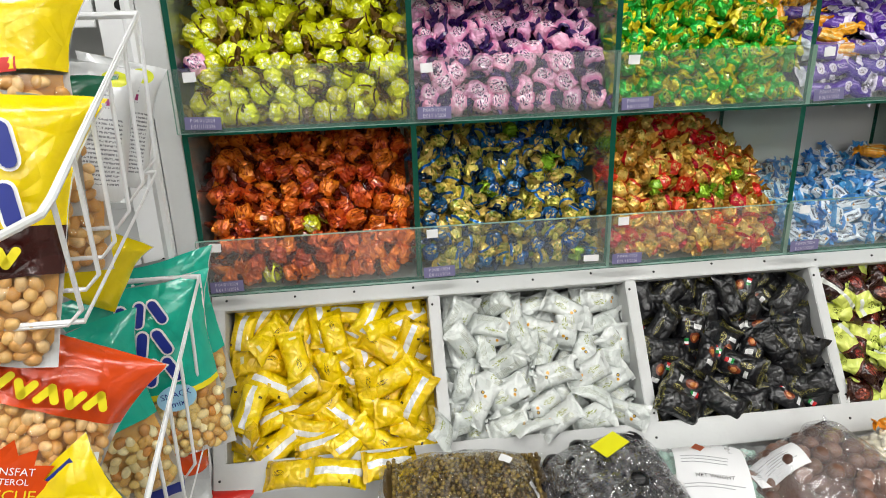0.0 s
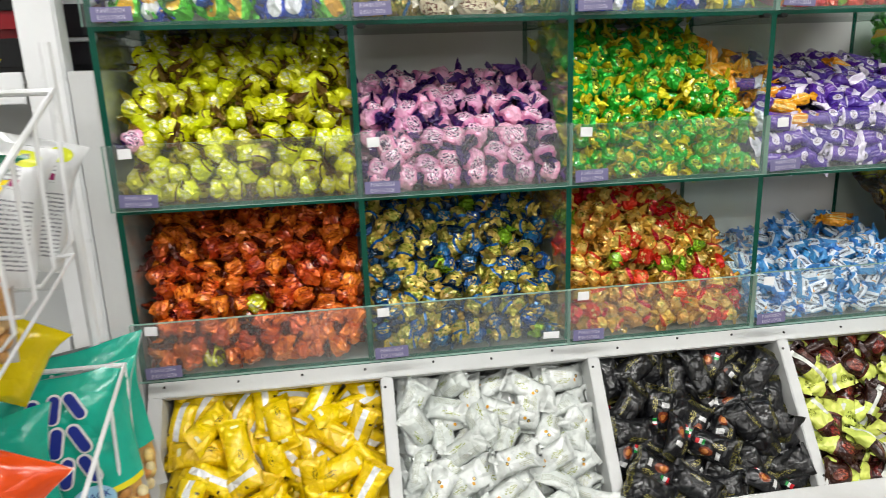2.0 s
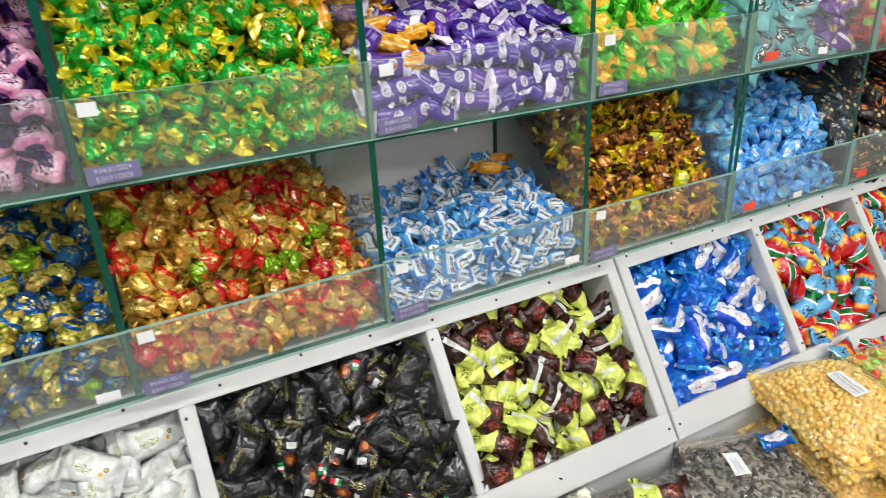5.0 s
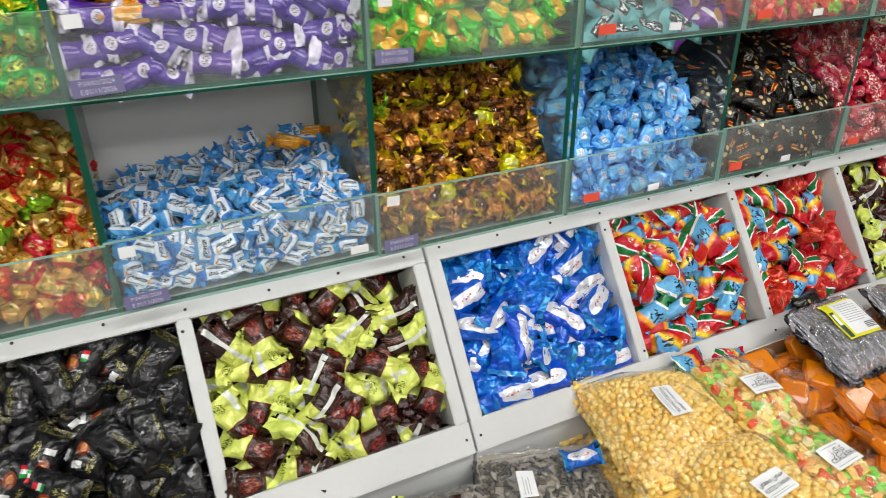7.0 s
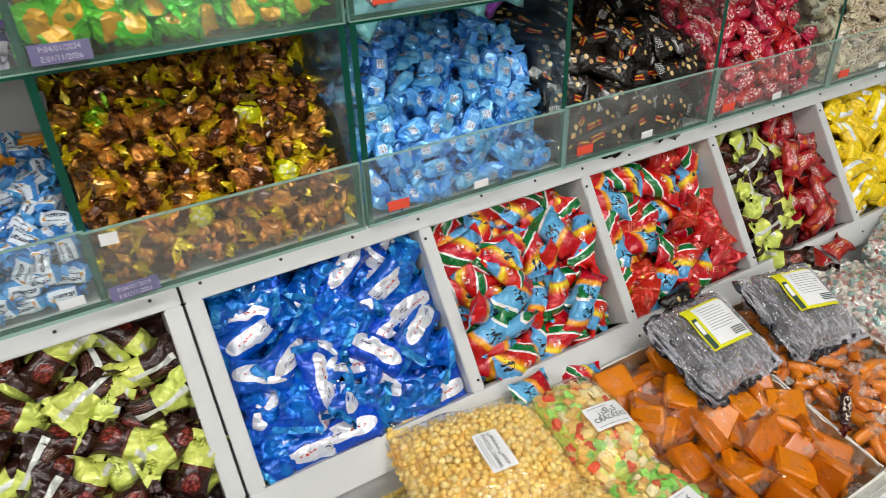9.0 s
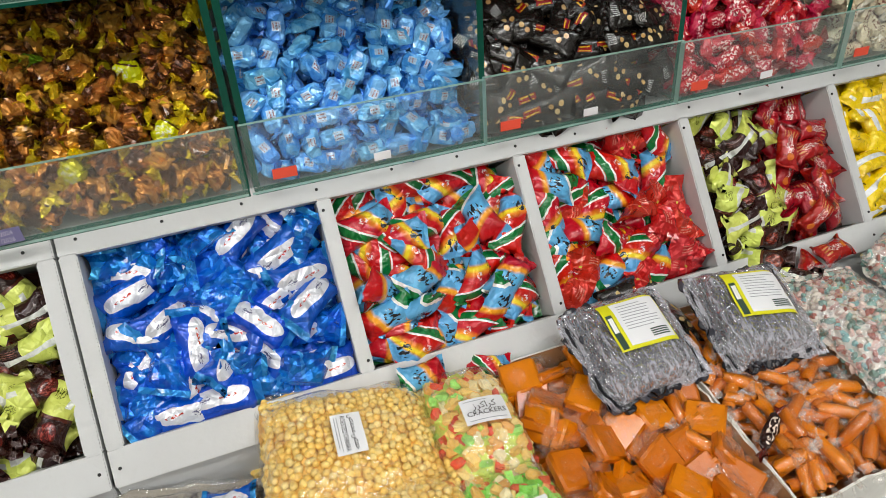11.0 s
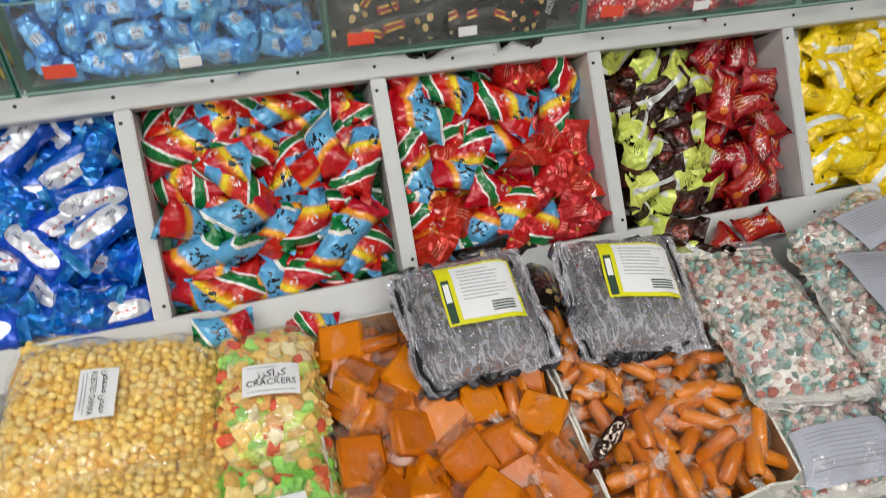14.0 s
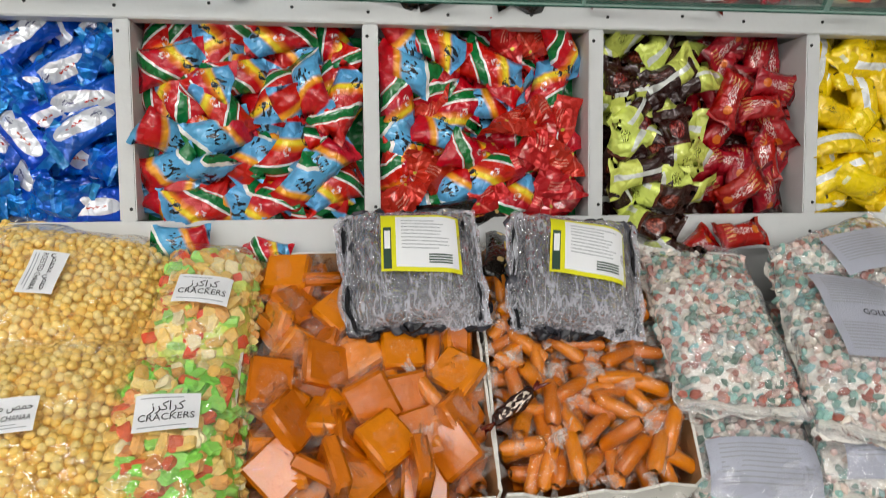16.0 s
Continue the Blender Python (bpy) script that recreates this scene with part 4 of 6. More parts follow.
fill_cell(X2[1], X2[2], 1, [(K["coral"], 10)], "coral twisted candies in the case", MID, step=0.028)
fill_cell(X2[2], X2[3], 1, [(K["crimson"], 10), (K["coral"], 5)], "red twisted candies in the upper case", MID, step=0.03, layers=1)
fill_cell(X1[0], X1[1], 2, [(K["navy"], 5), (K["purple"], 2), (K["bright"], 2), (K["amber"], 2), (K["redfoil"], 1)], "mixed candies in the upper case", LOW, step=0.03, layers=1)
fill_cell(X1[1], X1[2], 2, [(K["bluegold"], 5), (K["cream"], 4)], "cream and gold candies in the upper case", LOW, step=0.03, layers=1)
fill_cell(X1[2], X1[3], 2, [(K["lemon"], 5), (K["navy"], 3)], "yellow and blue candies in the upper case", LOW, step=0.03, layers=1)
fill_cell(X1[3], X1[4], 2, [(K["coral"], 5), (K["amber"], 4)], "coral and amber candies in the upper case", LOW, step=0.03, layers=1)


# ==== pouches in the sloping bins ====
def fill_bin(x0, x1, kinds, group, gap=0.027, sink=0.022, core=None, bulge=0.0):
    """Pouches strewn over the bin's slope: each keeps its distance from the others of its layer and lies a little over or under them."""
    nrm = SLOPE.to_3x3() @ Vector((0, 0, 1))
    store = []
    for lay_n in (1, 0):
        taken, misses = [], 0
        while misses < 260:
            x, s = rng.uniform(x0, x1), rng.uniform(0.0, HIGH + 0.006)
            f, g = (x - x0) / (x1 - x0), min(s / HIGH, 1.0)
            kd = pick(kinds, f, g)
            a = rng.uniform(0, 360)
            if s < 0.035:
                a = rng.choice((0, 180)) + rng.uniform(-40, 40)
            c, d = abs(math.cos(radians(a))), abs(math.sin(radians(a)))
            ex, ey = c * kd.size[0] / 2 + d * kd.size[1] / 2, d * kd.size[0] / 2 + c * kd.size[1] / 2
            x = min(max(x, x0 + ex * 0.78), x1 - ex * 0.78)
            s = min(max(s, ey * 0.5), HIGH + 0.008 - ey * 0.5)
            if any((x - p) ** 2 + (s - q) ** 2 < gap * gap for p, q in taken):
                misses += 1
                continue
            taken.append((x, s))
            z = -0.006 - sink * g ** 1.3 - lay_n * 0.017 + bulge * (1 - g) + rng.uniform(-0.018, 0.007)
            n = (nrm + Vector((rng.gauss(0, 0.3), rng.gauss(0, 0.3), rng.gauss(0, 0.3)))).normalized()
            m = lay(SLOPE @ Vector((x, s, z)), n, 6, a)
            if lay_n:
                kd.sink_into(m, store)
            else:
                kd.place(m, group)
    joined(store, "candy_layer", "second layer of " + group, "candy heap")
    n = 18
    verts, faces = [], []
    for i in range(n + 1):
        for j in range(n + 1):
            q = Vector((x0 + (x1 - x0) * j / n, HIGH * i / n, -0.042 - sink * (i / n) ** 1.3))
            q.z += 0.008 * noise.noise(q * 60)
            verts.append(SLOPE @ q)
    for i in range(n):
        for j in range(n):
            faces.append((i * (n + 1) + j, i * (n + 1) + j + 1, (i + 1) * (n + 1) + j + 1, (i + 1) * (n + 1) + j))
    me = mesh_from("candy_heap", verts, faces, [(0.5, 0.1)] * len(verts))
    me.materials.append(core or kinds[0][0].mat)
    tagged(new("candy_heap", me), "packed lower layers of " + group, "candy heap", kind="stuff")


BX1 = [-0.275] + DIV1 + [0.826]
BX2 = [0.863] + DIV2 + [2.083]
W_ = 0.008
fill_bin(BX1[0], BX1[1] - W_, [(K["yellowp"], 6), (K["yellowq"], 4), (K["whiteq"], lambda x, y: 2 if x > 0.85 and y < 0.15 else 0)], "yellow pouches in the bin", core=YELLOWQ, bulge=0.006)
fill_bin(BX1[1] + W_, BX1[2] - W_, [(K["whitep"], 6), (K["whiteq"], 4)], "white pouches in the bin", core=WHITEQ, bulge=0.006)
fill_bin(BX1[2] + W_, BX1[3] - W_, [(K["blackp"], 5), (K["blackq"], 6)], "black pouches in the bin", core=BLACKQ, bulge=0.006)
fill_bin(BX1[3] + W_, BX1[4], [(K["limep"], 6), (K["limeq"], 3)], "lime and brown pouches in the bin")
fill_bin(BX2[0], BX2[1] - W_, [(K["bluep"], 7), (K["blueq"], 4)], "blue pouches in the bin", core=BLUEQ)
fill_bin(BX2[1] + W_, BX2[2] - W_, [(K["redp"], 7), (K["redq"], 4.5)], "sunset pouches in the bin", 0.026)
fill_bin(BX2[2] + W_, BX2[3] - W_, [(K["redp"], lambda x, y: 5 if x < 0.6 else 1.2), (K["redq"], lambda x, y: 4 if x < 0.55 else 0.3), (K["scarlet"], lambda x, y: 9 if x > 0.5 else 0.8)], "sunset and scarlet pouches in the bin", 0.025)
fill_bin(BX2[3] + W_, BX2[4] - W_, [(K["limep"], lambda x, y: 4 if x < 0.5 else 0.2), (K["limeq"], lambda x, y: 5 if x < 0.5 else 0.2), (K["deepred"], lambda x, y: 12 if x > 0.5 else 0.3)], "lime and deep red pouches in the bin")
fill_bin(BX2[4] + W_, BX2[5], [(K["yellowp"], 6), (K["yellowq"], 5)], "yellow pouches in the end bin", core=YELLOWQ)


# ==== bags and boxes on the ledge ====
def bag_height(u, v, T, crimp=0.06):
    m = min(max((u - crimp) / (1 - 2 * crimp), 0.0), 1.0)
    return T * max(1 - abs(2 * m - 1) ** 4, 0.0) ** 0.5 * max(1 - abs(2 * v - 1) ** 4, 0.0) ** 0.5


def bag_film(L, W, T, seed, grow=0.003, nu=26, nv=22):
    """Upper and lower skin of a flat filled bag lying on its back, with creased sealed ends."""
    verts, faces = [], []
    for side in (1, 0):
        for i in range(nu + 1):
            for j in range(nv + 1):
                u, v = i / nu, j / nv
                z = (bag_height(u, v, T) + grow) if side else 0.001 + 0.15 * T * (1 - bag_height(u, v, 1.0))
                x, y = (u - 0.5) * (L + 0.014), (v - 0.5) * (W + 0.006)
                p = Vector((x, y, z))
                rim = 1 - bag_height(u, v, 1.0)
                k = noise.noise(p * 45 + Vector((seed, 0, 0))) * (0.0035 + 0.006 * rim)
                p.z += k if side else 0
                if rim > 0.8:
                    p.z += 0.25 * T
                    p += Vector((noise.noise(p * 60), noise.noise(p * 60 + Vector((9, 9, 9))), 0)) * 0.006
                verts.append(p)
        o = 0 if side else (nu + 1) * (nv + 1)
        for i in range(nu):
            for j in range(nv):
                q = [o + i * (nv + 1) + j, o + (i + 1) * (nv + 1) + j, o + (i + 1) * (nv + 1) + j + 1, o + i * (nv + 1) + j + 1]
                faces.append(q if side else q[::-1])
    return mesh_from("film", verts, faces)


def unit_ico(sub):
    bm = bmesh.new()
    bmesh.ops.create_icosphere(bm, subdivisions=sub, radius=1.0)
    v = np.array([x.co[:] for x in bm.verts])
    f = [tuple(x.index for x in p.verts) for p in bm.faces]
    bm.free()
    return v, f


ICO1, ICO2 = unit_ico(1), unit_ico(2)
ROD = None


def rod_shape(seg=8):
    """A short stubby tube with rounded ends along x, of half length 1 and radius 1."""
    v, f = [], []
    for x, r in ((-1.0, 0.55), (-0.85, 0.95), (0.0, 1.0), (0.85, 0.95), (1.0, 0.55)):
        for k in range(seg):
            a = k / seg * math.tau
            v.append((x, r * math.cos(a), r * math.sin(a)))
    for i in range(4):
        for k in range(seg):
            f.append((i * seg + k, (i + 1) * seg + k, (i + 1) * seg + (k + 1) % seg, i * seg + (k + 1) % seg))
    f += [tuple(range(seg))[::-1], tuple(4 * seg + k for k in range(seg))]
    return np.array(v), f


ROD = rod_shape()
PUFF = (np.sign(ICO2[0]) * np.abs(ICO2[0]) ** 0.55, ICO2[1])  # a rounded block


def scatter_mesh(name, shape, spots, mat, lump=0.0, smooth=True):
    """Many small pieces in one mesh: spots are (place, scales, turn)."""
    base, fl = shape
    verts, faces, off = [], [], 0
    for p, sc, rot in spots:
        v = base * np.array(sc)
        if lump:
            v = v * (1 + lump * np.random.uniform(-1, 1, (len(v), 1)))
        v = v @ np.array(rot.to_matrix()).T + np.array(p)
        verts.append(v)
        faces += [tuple(i + off for i in q) for q in fl]
        off += len(v)
    me = mesh_from(name, np.concatenate(verts), faces, None, smooth)
    me.materials.append(mat)
    return me


def any_turn(flat=False):
    a = Euler((rng.uniform(-0.5, 0.5), rng.uniform(-0.5, 0.5), rng.uniform(0, 6.28))) if flat else Euler((rng.uniform(0, 6.28), rng.uniform(0, 6.28), rng.uniform(0, 6.28)))
    return a.to_quaternion()


def bag_spots(L, W, T, step, size, jitter=0.25, flat=False, deep=1):
    """Places just under the bag's skin, in one or two layers, and round its sides."""
    out = []
    for d in range(deep):
        nx, ny = int(L / step), int(W / step)
        for i in range(nx):
            for j in range(ny):
                u = (i + 0.5 + rng.uniform(-jitter, jitter) + 0.5 * ((j + d) % 2)) / nx
                v = (j + 0.5 + rng.uniform(-jitter, jitter)) / ny
                if not (0.01 < u < 0.99):
                    continue
                sc = size()
                z = bag_height(u, v, T) - max(sc) * 0.75 - d * step * 0.75 + rng.uniform(-0.2, 0.2) * step
                out.append(((u - 0.5) * L, (v - 0.5) * W, max(z, max(sc) * 0.5)))
                out[-1] = (out[-1], sc, any_turn(flat))
    for k in range(int(2 * (L + W) / step)):  # edges, down to the base
        for lv in range(max(int(T * 0.6 / step), 1)):
            a = rng.random()
            if rng.random() < L / (L + W):
                u, v = a, rng.choice((0.025, 0.975))
            else:
                u, v = rng.choice((0.045, 0.955)), a
            sc = size()
            out.append((((u - 0.5) * L * 0.97, (v - 0.5) * W * 0.97, 0.004 + lv * step * 0.9), sc, any_turn(flat)))
    return out


def snack_bag(name, label, m, L, W, T, shape, spots, mat, seed, category="snack bag", group="", lump=0.0, smooth=True, film=None, fill=0.88):
    b = thing(name, label, category, TILT @ m, group)
    tagged(part("filling_top", scatter_mesh("filling_top", shape, spots, mat, lump, smooth), None, b), kind="stuff")
    core = bag_film(L * 0.94, W * 0.94, T * fill, seed, -0.003)
    part("filling", core, mat, b)
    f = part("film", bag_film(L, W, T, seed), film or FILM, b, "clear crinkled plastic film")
    f.visible_shadow = False
    return b


def drape(me, spec):
    """Lays a flat mesh on a bag's upper skin: spec is (x, y, L, W, T, lift, spin)."""
    x, y, L, W, T, lift, spin = spec
    c, d = math.cos(radians(spin)), math.sin(radians(spin))
    for v in me.vertices:
        px, py = x + v.co.x * c - v.co.y * d, y + v.co.x * d + v.co.y * c
        u, w = min(max(px / L + 0.5, 0.08), 0.92), min(max(py / W + 0.5, 0.04), 0.96)
        v.co = (px, py, bag_height(u, w, T) + lift + v.co.z + 0.0022 * noise.noise(Vector((px, py, T)) * 32))
    return me


def sheet(x0, x1, y0, y1, z, spec, n=9):
    """A rectangle of paper draped on a bag."""
    verts = [(x0 + (x1 - x0) * i / n, y0 + (y1 - y0) * j / n, z) for i in range(n + 1) for j in range(n + 1)]
    faces = [(i * (n + 1) + j, (i + 1) * (n + 1) + j, (i + 1) * (n + 1) + j + 1, i * (n + 1) + j + 1) for i in range(n) for j in range(n)]
    return drape(mesh_from("sheet", verts, faces), spec)


def paper_label(parent, spec, w, h, lines, mat=None):
    """A printed paper label: lines are (text or bar count, size, height on the label)."""
    lb = part("label", sheet(-w / 2, w / 2, -h / 2, h / 2, 0.0, spec), mat or PAPER, parent, "white printed paper label")
    for what, size, y in lines:
        if isinstance(what, str):
            me = text_mesh(what, size)
            wide = max(abs(v.co.x) for v in me.vertices)
            fit = min(1.0, 0.44 * w / wide)
            for v in me.vertices:
                v.co = (v.co.x * fit, v.co.y + y, 0.0007)
            part("print", drape(me, spec), INK, lb)
        else:
            for i in range(what):
                yy = y - i * size * 1.6
                part("print", sheet(-w * 0.42, w * 0.42 - rng.uniform(0, w * 0.3), yy, yy + size * 0.35, 0.0006, spec, 4), GREYINK, lb)
    return lb


def on_top(x, y, L, W, T, lift=0.0045, spin=0.0):
    """A pose on a bag's upper skin."""
    u, v = x / L + 0.5, y / W + 0.5
    z = bag_height(u, v, T) + lift
    dx = (bag_height(u + 0.02, v, T) - bag_height(u - 0.02, v, T)) / (0.04 * L)
    dy = (bag_height(u, v + 0.02, T) - bag_height(u, v - 0.02, T)) / (0.04 * W)
    n = Vector((-dx * 0.6, -dy * 0.6, 1)).normalized()
    ex = Vector((1, 0, dx * 0.6)).normalized()
    ey = n.cross(ex)
    q = Matrix((ex, ey, n)).transposed().to_4x4()
    return Matrix.Translation((x, y, z)) @ q @ pose(0, 0, 0, 0, 0, spin)


def spot(x, y, L, W, T, lift=0.006, spin=0.0):
    return (x, y, L, W, T, lift, spin)


GREYINK = plain("grey_ink", "a2a4a9", 0.6)
LEDGE = 0.776
CHANA = islands("roasted_chickpea", ["f8d270", "fadb80", "f5ca64", "fae090", "f7d06c"], 0.5, 0.0006, 300.0, 0.2)
CRACK = islands("coloured_cracker", ["f0bf62", "f6da8c", "9fe968", "f6e8b8", "f0a060", "f4cc72", "8fe455", "f0b468", "a8ea78", "e4683e", "f4d27c"], 0.55, 0.0005, 200.0, 0.18)
PALECRACK = islands("pale_cracker", ["f0c468", "f6da8c", "f4cf78", "f6e8b8", "efb45e", "f4cc72", "d8ea70", "f0b468", "e85a3a", "f6e0a0", "a4e070"], 0.55, 0.0005, 200.0, 0.18)
PASTEL = islands("pastel_rock_candy", ["9cc4ba", "b06a5c", "ece4d8", "86b0a6", "e2ccc0", "c48e82", "f0ece4", "7a9488", "e6c8c0", "e6ded2", "90bcbc", "d4c6ba"], 0.4, 0.0004, 200.0, 0.3)
SUNF = islands("sunflower_seed", ["5a544c", "8a8378", "3c3833", "a39c90", "6c655b", "4a453f"], 0.5, 0.0003, 300.0, 0.4)
CORI = islands("brown_seed", ["6f5a26", "86702f", "5a4620", "8f7a3c", "4c3c1a"], 0.5, 0.0003, 300.0, 0.3)
CHOCO = islands("chocolate_nut", ["6a4a3c", "7c5a4a", "5a3c30", "8a6a5c"], 0.35, 0.0002, 100.0, 0.25)
FLAKE = islands("white_flake", ["e6dfca", "efe9d8", "d9cfb4"], 0.6, 0.0004, 150.0, 0.15)
DARKSWEET = islands("dark_sweet", ["17161a", "222026", "2c2a30", "121114"], 0.25, 0.0003, 100.0, 0.4)
GREYSWEET = islands("grey_sweet", ["26262c", "38383f", "1c1c21", "44444c", "2e2e34"], 0.22, 0.0004, 80.0, 0.4)

AR_CRACK = "\uFEAF\uFEAE\uFEDB\uFE8D\uFEAE\uFEDB"
AR_CHANA = "\uFEBA\uFEE4\uFEA4\uFEE3 \uFEBA\uFEE4\uFEA3"


def chana_bag(m, L, W, T, seed, lab=None, lw=0.046):
    pea = lambda: tuple(0.0041 * rng.uniform(0.86, 1.12) for _ in range(3))
    b = snack_bag("chickpea_bag", "clear bag of roasted yellow chickpeas with a paper label", m, L, W, T, ICO2, bag_spots(L, W, T, 0.0072, pea, 0.32, False, 2 if lab else 1), CHANA, seed, "snack bag", "bags of roasted chickpeas", 0.04, fill=0.93)
    if lab:
        paper_label(b, spot(lab[0], lab[1], L, W, T, spin=lab[2]), lw, 0.029, [("ROESTED CHANAA", 0.0068, -0.0035), (AR_CHANA, 0.009, 0.006), (2, 0.0016, -0.009)])
    return b


def cracker_bag(m, L, W, T, seed, lab=None, mat=None):
    pc = lambda: (0.0078 * rng.uniform(0.7, 1.2), 0.0046 * rng.uniform(0.8, 1.25), 0.0034 * rng.uniform(0.8, 1.2))
    b = snack_bag("cracker_bag", "clear bag of coloured fried crackers with a paper label", m, L, W, T, PUFF, bag_spots(L, W, T, 0.0098, pc, 0.45, True, 2), mat or CRACK, seed, "snack bag", "bags of coloured crackers", 0.25, smooth=False)
    if lab:
        paper_label(b, spot(lab[0], lab[1], L, W, T, 0.006, lab[2]), 0.046, 0.031, [("CRACKERS", 0.0082, -0.0045), (AR_CRACK, 0.011, 0.0045), (1, 0.002, 0.0115), (1, 0.002, -0.0125)])
    return b


chana_bag(pose(1.062, -0.205, LEDGE, 0, 0, 92), 0.19, 0.185, 0.062, 1)
chana_bag(pose(1.085, -0.325, LEDGE, 0, 0, 95), 0.20, 0.15, 0.060, 2)
chana_bag(pose(1.068, -0.19, LEDGE + 0.066, 6, -2, 84), 0.185, 0.175, 0.058, 3, (0.003, 0.006, -178))
chana_bag(pose(1.088, -0.328, LEDGE + 0.066, 5, -2, 92), 0.205, 0.142, 0.060, 4, (0.0, 0.012, -86))
cracker_bag(pose(1.19, -0.21, LEDGE, 0, 0, 88), 0.17, 0.088, 0.055, 5, None, PALECRACK)
cracker_bag(pose(1.19, -0.34, LEDGE, 0, 0, 92), 0.18, 0.098, 0.055, 6)
cracker_bag(pose(1.194, -0.2, LEDGE + 0.058, 7, 0, 87), 0.165, 0.088, 0.062, 7, (-0.008, 0.0, -92), PALECRACK)
cracker_bag(pose(1.188, -0.338, LEDGE + 0.058, 4, 0, 92), 0.19, 0.104, 0.060, 8, (0.01, 0.0, -88))


def pastel_bag(m, L, W, T, seed, label=None):
    pc = lambda: (0.0052 * rng.uniform(0.6, 1.5), 0.0042 * rng.uniform(0.6, 1.3), 0.0034 * rng.uniform(0.7, 1.3))
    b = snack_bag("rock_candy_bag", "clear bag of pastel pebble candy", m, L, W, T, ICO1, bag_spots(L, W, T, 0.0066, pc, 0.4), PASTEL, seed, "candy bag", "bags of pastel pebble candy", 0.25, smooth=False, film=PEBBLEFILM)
    if label:
        lx, ly, w, h, spin, txt = label
        lines = [(9, 0.0022, h * 0.36)] if not txt else [(10, 0.0022, h * 0.42), (txt, 0.009, 0.0), (9, 0.0022, -h * 0.14)]
        paper_label(b, spot(lx, ly, L, W, T, 0.006, spin), w, h, lines, SILVERPAPER)
    return b


SILVERPAPER = painted("silvery_paper", "b9bccb", 0.35, 0.0012, 0.15, 40.0)
for i, (x, y, z, L, W, T, rz, lb) in enumerate([
    (1.668, -0.30, 0, 0.21, 0.115, 0.042, 92, None), (1.668, -0.31, 0.042, 0.20, 0.118, 0.040, 88, (-0.068, 0.0, 0.10, 0.045, -92, "")),
    (1.662, -0.245, 0.088, 0.19, 0.108, 0.036, 84, None),
    (1.80, -0.30, 0, 0.21, 0.13, 0.042, 86, None), (1.80, -0.31, 0.042, 0.21, 0.125, 0.040, 80, (-0.06, 0.0, 0.10, 0.05, -88, "")),
    (1.788, -0.275, 0.086, 0.20, 0.115, 0.038, 76, (0.015, -0.008, 0.088, 0.10, -84, "GOLD")),
    (1.85, -0.175, 0.086, 0.15, 0.10, 0.036, 20, (0.0, 0.0, 0.09, 0.05, -10, "")),
    (1.95, -0.28, 0, 0.2, 0.12, 0.07, 88, None),
]):
    pastel_bag(pose(x, y, LEDGE + z, 3 if z else 0, 0, rz), L, W, T, 20 + i, lb)

# trays of apricot paste sweets
CARD = painted("white_card", "e4e2da", 0.6, 0.0003, 0.25, 12.0)
CARDIN = painted("brown_card", "a87f55", 0.7, 0.0003, 0.2, 12.0)
PASTE = plain("apricot_paste", "ea8602", 0.3, 0.0, 0.0012, 90.0, 0.45, 0.35)
PASTE_DARK = plain("dark_apricot_paste", "d67202", 0.3, 0.0, 0.0012, 90.0, 0.45, 0.35)


def tray(x0, x1, y0, y1, h, skew, label, front_cut, words):
    """An open carton with thin walls, one flap edge torn."""
    t = thing("carton_tray", label, "carton", TILT, "cartons of apricot sweets")
    c = [(x0, y0), (x1, y0), (x1 + skew, y1), (x0 + skew * 0.4, y1)]
    part("base", box(x0 + 0.002, x1 - 0.002, y0 + 0.002, y1, LEDGE, LEDGE + 0.004), CARD, t)
    for i in range(4):
        a, b = Vector((*c[i], 0)), Vector((*c[(i + 1) % 4], 0))
        d = (b - a)
        n = int(d.length / 0.012)
        inw = Vector((-d.y, d.x, 0)).normalized()
        out = -inw
        bm = bmesh.new()
        rows = []
        for k in range(n + 1):
            p = a + d * (k / n)
            top = h * (front_cut(k / n) if i == 0 else 1.0) + 0.0035 * noise.noise(p * 80)
            q = []
            for off, z in ((0.0, 0.0), (0.006, top), (0.0035, top), (-0.0035, 0.0)):
                w = p + out * off
                q.append(bm.verts.new((w.x, w.y, LEDGE + z)))
            rows.append(q)
        for k in range(n):
            for e in range(4):
                f = bm.faces.new((rows[k][e], rows[k + 1][e], rows[k + 1][(e + 1) % 4], rows[k][(e + 1) % 4]))
                f.material_index = 1 if e == 2 else 0
        bm.faces.new(rows[0]), bm.faces.new(rows[-1][::-1])
        bmesh.ops.recalc_face_normals(bm, faces=bm.faces)
        part("wall", bm, [CARD, CARDIN], t)
    if words:
        txt, x, z, s = words
        tm = part("print", text_mesh(txt, s), BROWNINK, t)
        tm.matrix_basis = pose(x, y0 - 0.0068, LEDGE + z, 90, 0, 0)
        bars = bmesh.new()
        for k in range(5):
            z0, w0 = LEDGE + z - 0.013 - 0.005 * k, rng.uniform(0.03, 0.07)
            vs = [bars.verts.new((x + w, y0 - 0.0066, zz)) for w, zz in ((-w0, z0), (w0 * 0.8, z0), (w0 * 0.8, z0 + 0.002), (-w0, z0 + 0.002))]
            bars.faces.new(vs)
        part("print", bars, BROWNINK, t)
    return t


